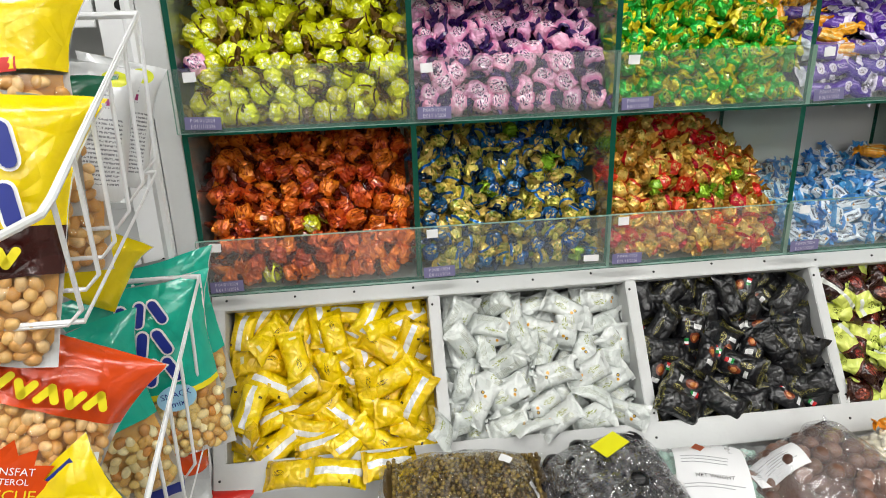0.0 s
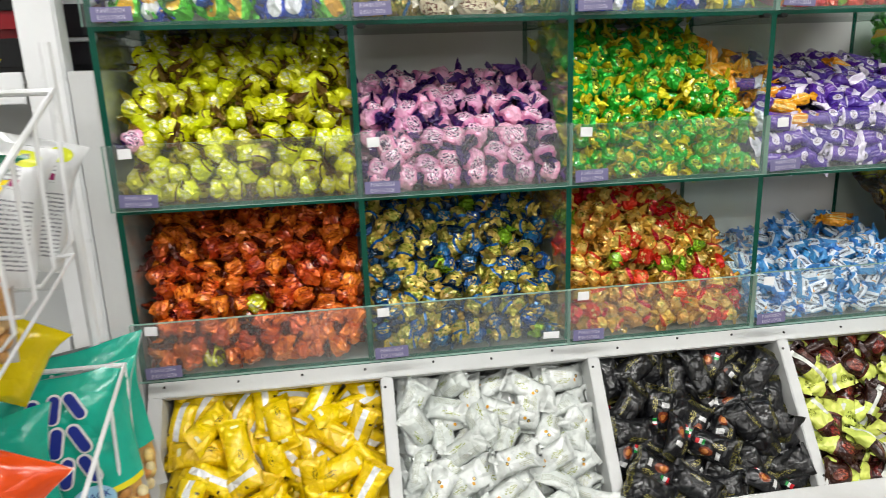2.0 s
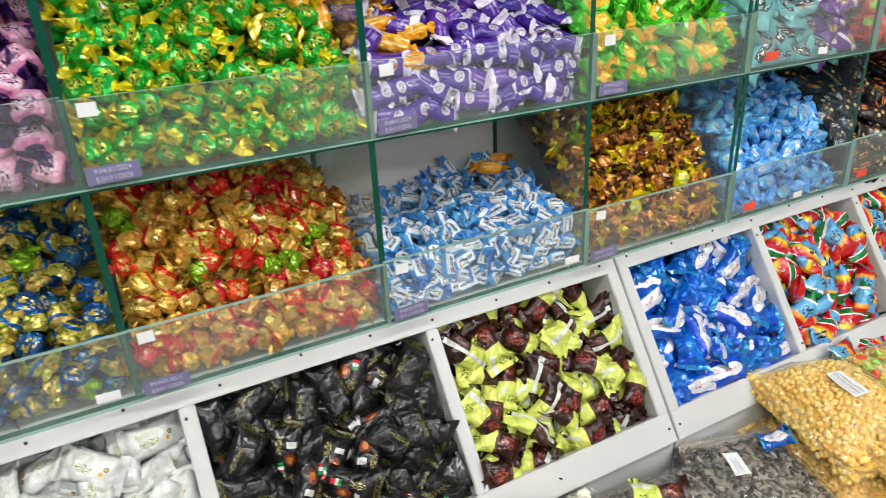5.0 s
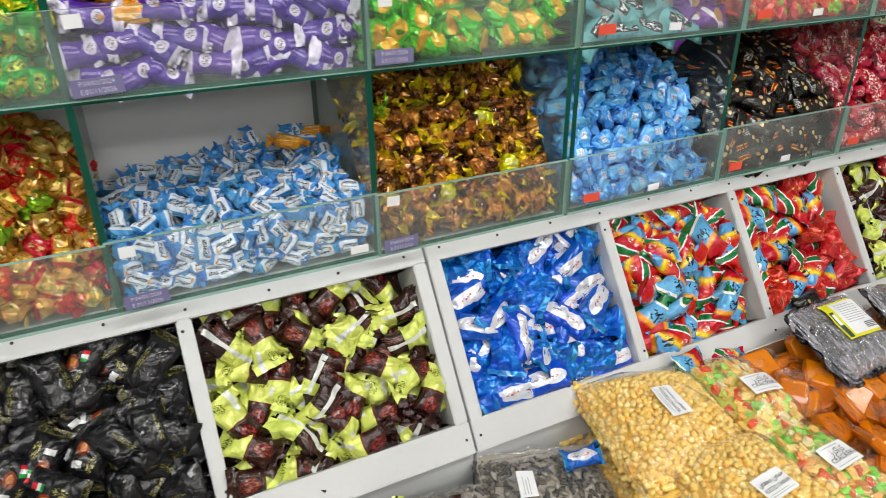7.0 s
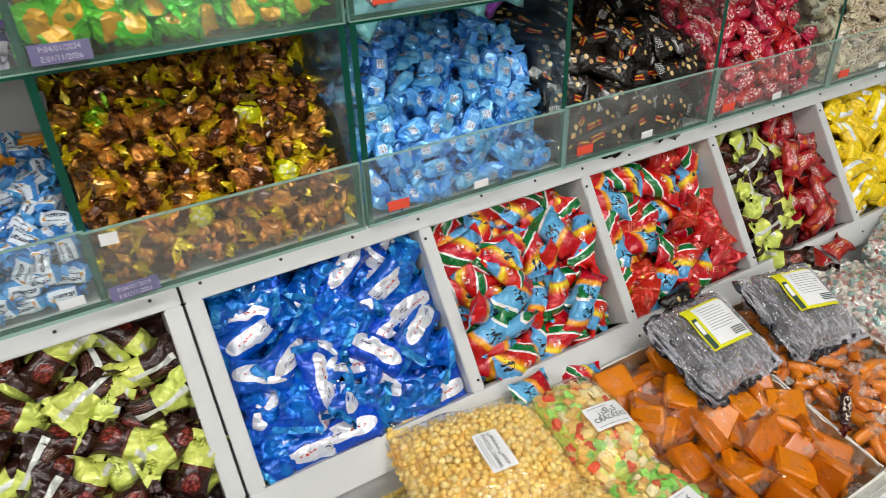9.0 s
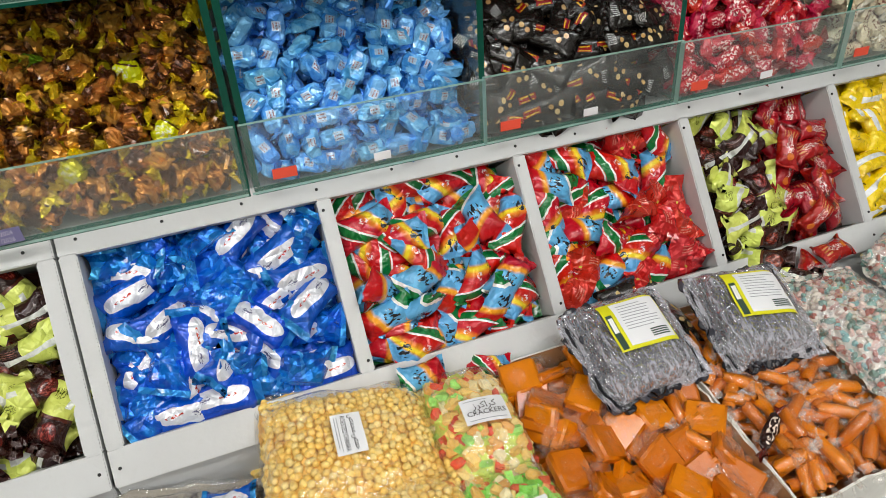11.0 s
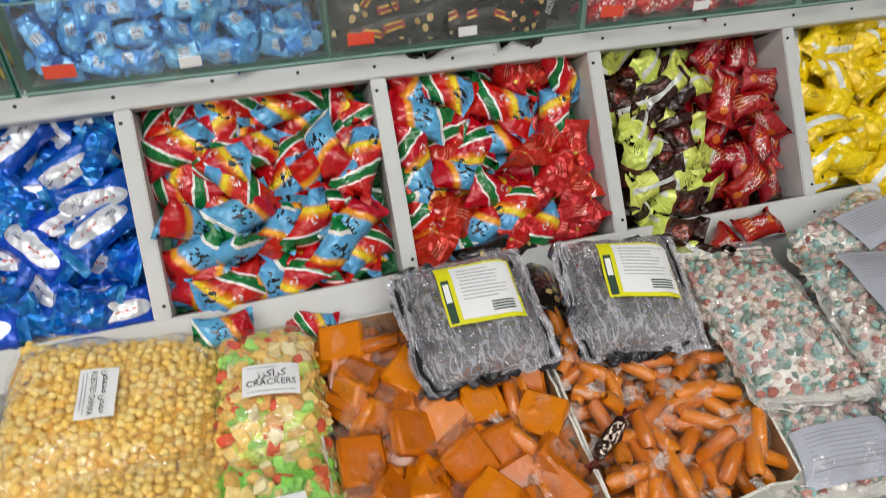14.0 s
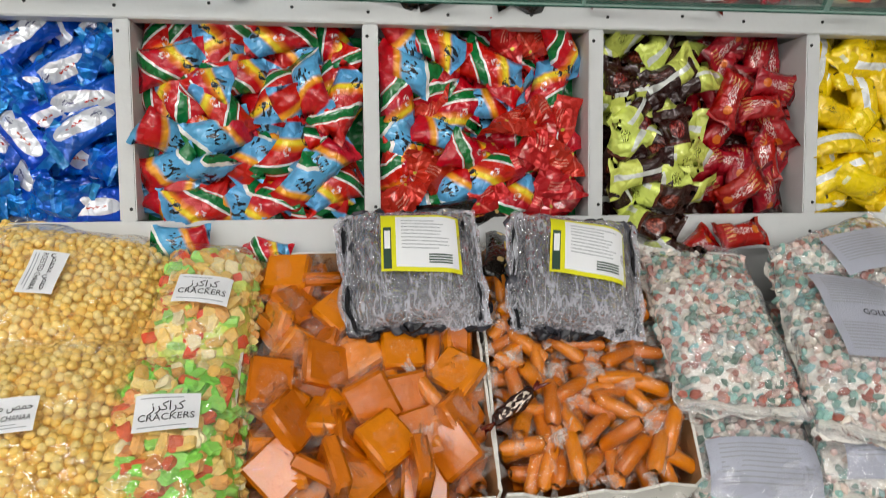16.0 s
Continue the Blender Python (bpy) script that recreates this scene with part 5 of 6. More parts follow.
BROWNINK = plain("brown_ink", "8a6f52", 0.6)
tray(1.237, 1.434, -0.388, -0.135, 0.086, 0.006, "white carton tray heaped with square apricot paste sweets", lambda f: 1.0, ("Dried Apricot Paste", 1.335, 0.042, 0.0135))
tray(1.443, 1.598, -0.386, -0.135, 0.086, 0.045, "white carton tray with torn edge, full of apricot rolls", lambda f: 1.0 if f < 0.1 else 0.86 + 0.12 * f + 0.05 * math.sin(f * 17), ("Dried", 1.49, 0.04, 0.011))


def paste_sweet(kind, m, group):
    """One sweet of orange paste in clear film: a slab or a roll, its film longer than it."""
    if kind == "slab":
        L, W, T = 0.042, 0.038, 0.013
    else:
        L, W, T = 0.041, 0.0135, 0.013
    if kind not in SWEETS:
        core, skin = [], []
        for i in range(4):
            if kind == "slab":
                bm = box(-L / 2, L / 2, -W / 2, W / 2, -T / 2, T / 2, 0.0024)
                for v in bm.verts:
                    v.co += v.co.normalized() * 0.0008 * noise.noise(v.co * 60 + Vector((i * 5, 0, 0)))
                for f in bm.faces:
                    f.smooth = f.calc_area() < 0.0001
                me = bpy.data.meshes.new("paste")
                bm.to_mesh(me)
                bm.free()
            else:
                me = mesh_from("paste", *[x for x in rod_scaled(L / 2, W / 2, T / 2, i)])
            me.materials.append(PASTE if i % 3 else PASTE_DARK)
            core.append(me)
            if kind == "slab":
                skin.append(pillow_mesh("wrapper", CANDYFILM, L + 0.026, W + 0.004, T + 0.003, 30 + i, crimp=0.17, nu=11, nv=6, rough=0.004))
            else:
                skin.append(twist_mesh("wrapper", ROLLFILM, L + 0.003, W + 0.004, T + 0.004, 0.015, 30 + i, square=2.2, rough=0.003, ruff=0.6))
        SWEETS[kind] = (core, skin)
    core, skin = SWEETS[kind]
    i = rng.randrange(4)
    ob = new("apricot_square" if kind == "slab" else "apricot_roll")
    ob.empty_display_size = 0.02
    ob.matrix_basis = TILT @ m
    tagged(ob, "square of orange apricot paste in clear film" if kind == "slab" else "roll of orange apricot paste in twisted clear film", "sweet", group)
    part("paste", core[i], None, ob)
    w = part("wrapper", skin[i], None, ob)
    w.visible_shadow = False


def rod_scaled(a, b, c, seed):
    v, f = ROD
    v = v * np.array((a, b, c))
    v = v + 0.0008 * np.sin(v[:, [1, 2, 0]] * 500 + seed)
    return v, f


SWEETS = {}
GREENINK = plain("green_ink", "2f4a3c", 0.6)
SKEW = 0.03


def heap_in(x0, x1, y0, y1, z, n_layers, kinds, gap, group):
    """Sweets strewn in a carton, layer on layer, each keeping its distance from the others of its layer."""
    lean = 1.0 if x0 > 1.43 else 0.2
    for lv in range(n_layers):
        taken, misses = [], 0
        while misses < 240:
            x, y = rng.uniform(x0, x1), rng.uniform(y0, y1)
            fx = (x - x0) / (x1 - x0)
            kd = rng.choices([k[0] for k in kinds], [k[1](fx) if callable(k[1]) else k[1] for k in kinds])[0]
            room = gap if kd == "slab" else min(gap, 0.0148)
            edge = 0.018 if kd == "slab" else 0.012
            x, y = min(max(x, x0 + edge), x1 - edge), min(max(y, y0 + edge), y1 - edge)
            if any((x - p) ** 2 + (y - q) ** 2 < ((room + r) / 2) ** 2 for p, q, r in taken):
                misses += 1
                continue
            taken.append((x, y, room))
            p = (x + SKEW * (y - y0) * lean, y, z - lv * 0.014 + rng.uniform(-0.010, 0.006))
            paste_sweet(kd, lay(p, (0, -0.1, 1), 44 if kd == "slab" else 30), group)
    bm = box(x0 + 0.004, x1 - 0.004, y0 + 0.004, y1 - 0.004, LEDGE + 0.004, z - 0.034, 0, TILT)
    tagged(part("sweet_heap", bm, PASTE_DARK), "packed lower layers of apricot sweets", "sweet heap", kind="stuff")


heap_in(1.242, 1.434, -0.382, -0.14, LEDGE + 0.088, 3, [("slab", lambda f: 30 if f < 0.75 else 6), ("roll", lambda f: 1 if f < 0.7 else 5)], 0.0255, "apricot squares in the carton")
heap_in(1.452, 1.598, -0.378, -0.14, LEDGE + 0.09, 3, [("roll", 1)], 0.0148, "apricot rolls in the carton")


# flat packs of dark sweets with a yellow-edged label
YEL = painted("yellow_label_edge", "e6e21c", 0.4, 0.0001, 0.06, 30.0)


def dark_pack(m, L, W, T, seed):
    pc = lambda: (0.012 * rng.uniform(0.7, 1.2), 0.009 * rng.uniform(0.8, 1.2), 0.0035)
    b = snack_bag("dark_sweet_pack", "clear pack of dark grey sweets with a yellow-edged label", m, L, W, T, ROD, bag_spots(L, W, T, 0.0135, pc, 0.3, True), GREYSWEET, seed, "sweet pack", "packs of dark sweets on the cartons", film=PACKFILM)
    sp = spot(0.008, 0.014, L, W, T, 0.0065, -4)
    lb = part("label", sheet(-0.036, 0.036, -0.03, 0.03, 0.0, sp), YEL, b, "white label with bright yellow edge")
    part("paper", sheet(-0.023, 0.033, -0.026, 0.027, 0.0006, sp), PAPER, lb)
    for k in range(9):
        y = 0.021 - k * 0.0036
        part("print", sheet(-0.018, 0.028 - rng.uniform(0, 0.02), y, y + 0.0008, 0.0012, sp, 4), GREYINK, lb)
    for k in range(4):
        part("print", sheet(0.006, 0.027, -0.022 + k * 0.0026, -0.0206 + k * 0.0026, 0.0012, sp, 3), GREENINK, lb)
    part("print", sheet(-0.034, -0.027, -0.028, 0.014, 0.0006, sp), GREENINK, lb)
    part("print", sheet(-0.033, -0.028, -0.008, 0.01, 0.0012, sp, 4), PAPER, lb)
    return b


HAZY = clear("hazy_film", (0.94, 0.94, 0.95, 1), 0.10, 0.11, 0.006, 45.0, 2.1, (0.8, 0.8, 0.84, 1))
dark_pack(pose(1.383, -0.188, 0.892, 17, 0, 3), 0.118, 0.112, 0.03, 41)
dark_pack(pose(1.533, -0.200, 0.892, 15, 2, -7), 0.112, 0.115, 0.03, 42)

# bags in front of the first stand
seed_sz = lambda: (0.0034 * rng.uniform(0.8, 1.2), 0.0028, 0.0028)
b1 = snack_bag("seed_bag", "clear bag of small brown seeds", pose(0.012, -0.235, LEDGE + 0.084, 4, 0, -3), 0.19, 0.18, 0.075, ICO1, bag_spots(0.19, 0.18, 0.075, 0.0052, seed_sz, 0.35), CORI, 51, "snack bag")
for sx, sy in ((0.045, 0.045), (0.077, 0.02)):
    paper_label(b1, spot(sx, sy, 0.19, 0.18, 0.075, spin=-25), 0.014, 0.013, [])
snack_bag("seed_bag", "lower clear bag of small brown seeds", pose(0.0, -0.24, LEDGE, 0, 0, 2), 0.2, 0.19, 0.082, ICO1, bag_spots(0.2, 0.19, 0.082, 0.008, lambda: (0.005, 0.004, 0.004), 0.35), CORI, 52, "snack bag")
ball = lambda: tuple(0.0135 * rng.uniform(0.9, 1.1) for _ in range(3))
b2 = snack_bag("black_sweet_bag", "crinkled clear bag of black round sweets", pose(0.185, -0.225, LEDGE + 0.062, 6, 0, 12), 0.165, 0.16, 0.10, ICO2, bag_spots(0.165, 0.16, 0.10, 0.026, ball, 0.25), DARKSWEET, 53, "candy bag", film=SHINYFILM)
mesh_sticker = part("sticker", box(-0.02, 0.02, -0.012, 0.012, -0.0004, 0.0004, 0), YEL, b2, "yellow mesh sticker")
mesh_sticker.matrix_basis = on_top(0.0, 0.035, 0.165, 0.16, 0.10, 0.008, 20)
paper_label(b2, spot(0.035, 0.055, 0.165, 0.16, 0.10, 0.008, -40), 0.02, 0.012, [])
snack_bag("black_sweet_bag", "lower clear bag of black round sweets", pose(0.185, -0.235, LEDGE, 0, 0, 0), 0.17, 0.17, 0.062, ICO1, bag_spots(0.17, 0.17, 0.062, 0.026, ball, 0.25), DARKSWEET, 54, "candy bag", film=HAZY)
PALEGREEN = islands("pale_green_sweet", ["b8d6cc", "c8e0d8", "a8c8bc", "e2e6e2"], 0.4, 0.0003, 100.0, 0.2)
b3 = snack_bag("mint_bag", "clear bag of pale mints with a large printed label", pose(0.315, -0.22, LEDGE + 0.05, 8, 0, -6), 0.15, 0.17, 0.062, ICO1, bag_spots(0.15, 0.17, 0.062, 0.017, lambda: (0.009, 0.008, 0.007), 0.3), PALEGREEN, 55, "candy bag")
paper_label(b3, spot(-0.005, 0.02, 0.15, 0.17, 0.062, 0.006, -10), 0.085, 0.10, [(3, 0.003, 0.02), ("NET WEIGHT", 0.0075, -0.008), (2, 0.003, -0.02)])
logo = part("emblem", box(-0.006, 0.006, -0.006, 0.006, 0, 0.0004, 0), plain("rust_print", "a8583a", 0.6), b3)
logo.matrix_basis = on_top(-0.01, 0.06, 0.15, 0.17, 0.062, 0.0075, 45)
snack_bag("mint_bag", "lower clear bag of pale mints", pose(0.32, -0.23, LEDGE, 0, 0, 0), 0.16, 0.17, 0.054, ICO1, bag_spots(0.16, 0.17, 0.054, 0.017, lambda: (0.009, 0.008, 0.007), 0.3), PALEGREEN, 56, "candy bag")
nutb = lambda: tuple(0.0105 * rng.uniform(0.9, 1.12) for _ in range(3))
b4 = snack_bag("chocolate_nut_bag", "clear bag of round chocolate nuts", pose(0.455, -0.225, LEDGE + 0.064, 10, 0, 22), 0.17, 0.15, 0.075, ICO2, bag_spots(0.17, 0.15, 0.075, 0.02, nutb, 0.3), CHOCO, 57, "candy bag", film=HAZY)
paper_label(b4, spot(-0.06, 0.045, 0.17, 0.15, 0.075, 0.006, -18), 0.05, 0.035, [(5, 0.002, 0.008)])
snack_bag("chocolate_nut_bag", "lower clear bag of round chocolate nuts", pose(0.45, -0.23, LEDGE, 0, 0, 8), 0.17, 0.16, 0.066, ICO2, bag_spots(0.17, 0.16, 0.066, 0.02, nutb, 0.3), CHOCO, 70, "candy bag", film=HAZY)
snack_bag("chocolate_nut_bag", "second clear bag of round chocolate nuts", pose(0.585, -0.23, LEDGE, 0, 0, -10), 0.16, 0.16, 0.07, ICO2, bag_spots(0.16, 0.15, 0.07, 0.02, nutb, 0.3), CHOCO, 58, "candy bag", film=HAZY)
fl = lambda: (0.010 * rng.uniform(0.6, 1.2), 0.008, 0.0025)
snack_bag("coconut_flake_bag", "clear bag of white coconut flakes", pose(0.60, -0.195, LEDGE + 0.045, 12, 0, 5), 0.17, 0.12, 0.07, ICO1, bag_spots(0.17, 0.12, 0.07, 0.011, fl, 0.4), FLAKE, 59, "snack bag", lump=0.2)
sf = lambda: (0.0085 * rng.uniform(0.8, 1.15), 0.0032, 0.0022)
for i, (x, y, z, L, W, T, rz) in enumerate([(0.745, -0.235, 0, 0.19, 0.17, 0.045, 10), (0.895, -0.235, 0, 0.19, 0.16, 0.045, 84), (0.75, -0.225, 0.044, 0.18, 0.16, 0.038, -8), (0.895, -0.22, 0.044, 0.17, 0.15, 0.036, 78)]):
    b = snack_bag("sunflower_seed_bag", "clear bag of grey striped sunflower seeds", pose(x, y, LEDGE + z, 4 if z else 0, 0, rz), L, W, T, ICO1, bag_spots(L, W, T, 0.0075, sf, 0.45, True, 2 if z else 1), SUNF, 60 + i, "snack bag", "bags of sunflower seeds")
    if z:
        paper_label(b, spot(0.02, 0.035, L, W, T, 0.006, 70 - rz), 0.035, 0.02, [(3, 0.002, 0.004)])

# loose sweets lying about
def loose(key, x, y, z, rx, ry, rz, label="", k=1.0):
    m = pose(x, y, z, rx, ry, rz) @ Matrix.Scale(k, 4)
    C[key].place(TILT @ m if z < 0.895 else m, "", label)


for q in range(3):
    loose(rng.choice(("yellowp", "yellowq")), -0.19 + 0.062 * q + rng.uniform(-0.008, 0.008), -0.142 + rng.uniform(-0.012, 0.006), 0.915 + 0.006 * rng.random(), 38, rng.uniform(-15, 15), rng.uniform(-30, 30), "yellow pouch spilling over the front rail")
loose("whiteq", 0.0, -0.118, 0.945, 50, 0, 80, "white pouch lying among yellow pouches")
loose("amber", 0.585, -0.172, 0.923, 10, 0, -15, "amber yellow candy lying on a bag of flakes")
loose("amber", X1[4] - 0.06, 0.125, ROW_Z[0] + 0.104, 15, 5, -25, "amber yellow candy lying on milk candies")
loose("limep", 0.745, -0.19, 0.868, 15, 5, -20, "lime and brown date pouch lying on seed bags")
loose("bluep", 0.948, -0.186, 0.858, 12, 0, -8, "blue and white pouch lying on seed bags", 0.62)
loose("redq", 1.165, -0.135, 0.912, 48, 4, 6, "light blue palm pouch lying on the front rail", 0.78)
loose("redp", 1.245, -0.135, 0.898, 30, 4, -24, "red and green pouch lying on the front rail", 0.66)
loose("limep", 1.64, -0.125, 0.917, 45, -10, -50, "lime and brown date pouch lying on the front rail")
loose("limeq", 1.655, -0.155, 0.905, 35, -10, -70, "lime and brown pouch fallen beside the rail")
loose("deepred", 1.685, -0.155, 0.905, 30, 0, 40, "deep red pouch fallen on candy bags")
loose("deepred", 1.74, -0.14, 0.912, 20, 0, 10, "deep red pouch lying on candy bags")
loose("nut", 1.452, -0.108, 0.922, 42, 0, 18, "black nut bar lying across the front rail")
loose("nut", 1.478, -0.15, 0.905, 25, 10, 80, "black nut bar lying on the cartons")
KOP = wrapper("dark_coffee_film", "2c0f0a", [("fuzzy", 0.5, 0.3, 0.2, 0.14, 18, "ead8c8"), ("rect", 0, 0.15, 0, 1, "6a1a12"), ("rect", 0.85, 1, 0, 1, "6a1a12")], 0.2, 0.22)
C["coffee"] = Candy("coffee_candy", "dark brown twisted coffee candy lying on apricot rolls", KOP, "twist", (0.045, 0.013, 0.012, 0.014), 1)
loose("coffee", 1.457, -0.325, LEDGE + 0.102, 0, -8, 35)


# ==== snack rack and post beside the stands ====
post = thing("slotted_post", "white slotted steel upright beside the glass case", "post")
part("web", box(-0.366, -0.328, 0.0, 0.004, 0.0, 2.2, 0.0008), WIRE, post)
part("flange", box(-0.330, -0.326, 0.004, 0.03, 0.0, 2.2, 0.0008), WIRE, post)
for k in range(8):
    bm = bmesh.new()
    bmesh.ops.create_cone(bm, cap_ends=True, segments=16, radius1=0.0055, radius2=0.0055, depth=0.001)
    part("hole", bm, SCREW, post).matrix_basis = pose(-0.34, -0.0008, 1.0 + 0.155 * k, 90, 0, 0)
filler = thing("filler_board", "pale grey board closing the gap beside the case", "panel", kind="structure")
part("board", box(-0.324, -0.297, 0.002, 0.018, 0.0, 1.475, 0.001), WHITE, filler)
part("return_board", box(-0.315, -0.299, 0.018, 0.2, 0.0, 1.475, 0.001), WHITE, filler)

shelf = thing("back_shelving", "white steel shelving behind the snack rack", "shelving")
part("back", box(-1.2, -0.34, 0.2, 0.215, 0.0, 1.475, 0.001), PANEL, shelf)
for z in (0.75, 1.16, 1.462):
    part("shelf", box(-1.2, -0.37, 0.005, 0.2, z, z + 0.014, 0.002), PANEL, shelf)
    part("shelf_edge", box(-1.2, -0.37, 0.0, 0.005, z - 0.02, z + 0.014, 0.001), WIRE, shelf)

RED = plain("red_gloss_plastic", "8e1420", 0.25, 0.0, 0.0, 40.0, 0.3)
BLACKGLOSS = plain("black_gloss_plastic", "111216", 0.2, 0.0, 0.0, 40.0, 0.3)
GREYPLAST = plain("grey_plastic", "a9acae", 0.4, 0.0, 0.0, 40.0, 0.2)
app = thing("appliance", "red and black glossy appliance on top of the shelving", "appliance")
part("base", box(-0.62, -0.302, 0.06, 0.19, 1.477, 1.515, 0.006), BLACKGLOSS, app)
part("body", box(-0.62, -0.302, 0.065, 0.19, 1.515, 1.60, 0.01), RED, app)
part("panel", box(-0.6, -0.37, 0.061, 0.0655, 1.545, 1.59, 0.001), BLACKGLOSS, app)
part("screen_frame", box(-0.352, -0.306, 0.058, 0.066, 1.508, 1.556, 0.002, pose(0, 0, 0)), GREYPLAST, app)
part("screen", box(-0.346, -0.312, 0.0555, 0.0585, 1.514, 1.55, 0.001), BLACKGLOSS, app)


def wire_basket(rack, top_back, top_front, width, drop):
    """Sloping wire basket: heavy rim, thin hoops down the side and across."""
    (x1, yb, zb), (x2, yf, zf) = top_back, top_front
    rim = [(x1 - width, yb, zb), (x1, yb, zb), (x2, yf, zf), (x2 - 0.004, yf - 0.012, zf - 0.008), (x2 - 0.014, yf - 0.055, zf - 0.01), (x2 - 0.05, yf - 0.075, zf - 0.01), (x2 - width, yf - 0.075, zf - 0.01)]
    part("rim", tube(rim, 0.0032, 8, True), WIRE, rack)
    low = [(x1 - width, yb + 0.01, zb - drop), (x1 - 0.01, yb + 0.01, zb - drop), (x2 - 0.01, yf + 0.03, zf - drop * 0.75), (x2 - width, yf + 0.03, zf - drop * 0.75)]
    part("lower_rim", tube(low, 0.0022, 6, True), WIRE, rack)
    for i in range(6):
        f = i / 5
        a = Vector(rim[1]).lerp(Vector(rim[2]), f)
        b = Vector(low[1]).lerp(Vector(low[2]), f)
        part("side_wire", tube([a, a.lerp(b, 0.9), b + Vector((-0.012, 0, -0.002)), b + Vector((-width + 0.03, 0, -0.002))], 0.0019, 6), WIRE, rack)
    for i in range(1, 7):
        f = i / 6.5
        a = Vector(rim[4]).lerp(Vector(rim[6]), f)
        b = Vector(low[2]).lerp(Vector(low[3]), f)
        c = Vector(low[1]).lerp(Vector(low[0]), f)
        part("front_wire", tube([a, b, c, c + Vector((0, 0, drop * 0.95))], 0.0019, 6), WIRE, rack)


rack = thing("wire_snack_rack", "white wire rack of sloping baskets holding nut bags", "rack")
wire_basket(rack, (-0.262, -0.21, 1.456), (-0.288, -0.385, 1.343), 0.42, 0.14)
wire_basket(rack, (-0.262, -0.15, 1.189), (-0.292, -0.335, 1.045), 0.42, 0.17)
wire_basket(rack, (-0.262, -0.12, 0.86), (-0.292, -0.335, 0.74), 0.42, 0.22)
for x in (-0.30, -0.66):
    part("leg", tube([(x, -0.11, 0.0), (x, -0.11, 1.5)], 0.006, 8), WIRE, rack)
    part("foot", tube([(x, -0.11, 0.006), (x, -0.36, 0.006)], 0.006, 8), WIRE, rack)

NUTS = islands("coated_peanut", ["dcaa64", "e4b872", "d29c56", "e8c288"], 0.35, 0.0003, 200.0, 0.2)
MIXN = islands("snack_mix", ["e8d49a", "f0e2b0", "d8a858", "e6c878", "c98a40"], 0.45, 0.0004, 200.0, 0.25)
YELF = wrapper("yellow_bag_film", "f3d800", (), 0.04, 0.2, 0.0016, 26.0, 0.06, 0.0)
TEALF = wrapper("teal_bag_film", "12b096", (), 0.04, 0.2, 0.0016, 26.0, 0.06, 0.0)
ORF = wrapper("orange_bag_film", "dd4b12", (), 0.04, 0.2, 0.0016, 26.0, 0.06, 0.0)
MAROON = wrapper("maroon_bag_film", "3c1512", (), 0.04, 0.2, 0.0016, 26.0, 0.06, 0.0)
GREENF = wrapper("green_bag_film", "0f6a4a", (), 0.04, 0.2, 0.0016, 26.0, 0.06, 0.0)
WINDOWFILM = clear("bag_window_film", (0.99, 0.99, 0.985, 1), 0.004, 0.06, 0.004, 40.0, 1.55, (0.95, 0.95, 0.93, 1), crease_glint=0.05)
WHITEF = wrapper("white_packet_film", "e6e8ea", [("lines", 0.12, 0.88, 0.12, 0.62, 16, "8a8b92"), ("lines", 0.12, 0.7, 0.68, 0.84, 5, "9a9ba2"), ("oval", 0.72, 0.9, 0.14, 0.06, "e2ea3a"), ("rect", 0.6, 0.7, 0.70, 0.75, "a0306a")], 0.04, 0.2, 0.0016, 26.0, 0.06, 0.0)
SILVERF = wrapper("silver_bag_film", "c9cccd", (), 0.04, 0.2, 0.0016, 26.0, 0.06, 0.0)
BLUEINK = plain("blue_print", "142a8c", 0.4)
WHITEINK = plain("white_print", "f2f2f0", 0.4)
YELINK = plain("yellow_print", "f2e21a", 0.4)
REDINK = plain("red_print", "cf2418", 0.4)
PALEINK = plain("pale_blue_print", "9fd0ec", 0.4)


def skin(W, H, T, u0, u1, v0, v1, lift, seed, n=14, wave=0.0):
    """A piece of a standing bag's front, from u0 to u1 across and v0 to v1 up, following its bulge."""
    verts, faces, uvs = [], [], []
    for i in range(n + 1):
        for j in range(n + 1):
            u, v = u0 + (u1 - u0) * i / n, v0 + (v1 - v0) * j / n
            vv = v + wave * math.sin(u * 7 + seed)
            z = T * max(1 - abs(2 * u - 1) ** 3, 0) ** 0.55 * max(1 - abs(2 * vv - 1) ** 4, 0) ** 0.5
            p = Vector(((u - 0.5) * W * (1 + 0.32 * max(0.0, (v - 0.62) / 0.38) ** 2), -z - lift, (vv - 0.5) * H))
            p.y += 0.004 * noise.noise(Vector((p.x, 0, p.z)) * 38 + Vector((seed, 0, 0)))
            verts.append(p)
            uvs.append((u, v))
    for i in range(n):
        for j in range(n):
            a = i * (n + 1) + j
            faces.append((a, a + n + 1, a + n + 2, a + 1))
    return mesh_from("front", verts, faces, uvs)


def glyph(strokes, size, thick):
    """A plain rounded shape of thick strokes, standing for a brand mark."""
    bm = bmesh.new()
    for (ax, az), (bx, bz) in strokes:
        a, b = Vector((ax, 0, az)) * size, Vector((bx, 0, bz)) * size
        ang = math.atan2(b.z - a.z, b.x - a.x)
        vs = []
        for c, base in ((b, ang - math.pi / 2), (a, ang + math.pi / 2)):
            for k in range(7):
                t = base + k * math.pi / 6
                vs.append(bm.verts.new(c + Vector((math.cos(t), 0, math.sin(t))) * thick / 2))
        bm.faces.new(vs)
    return bm


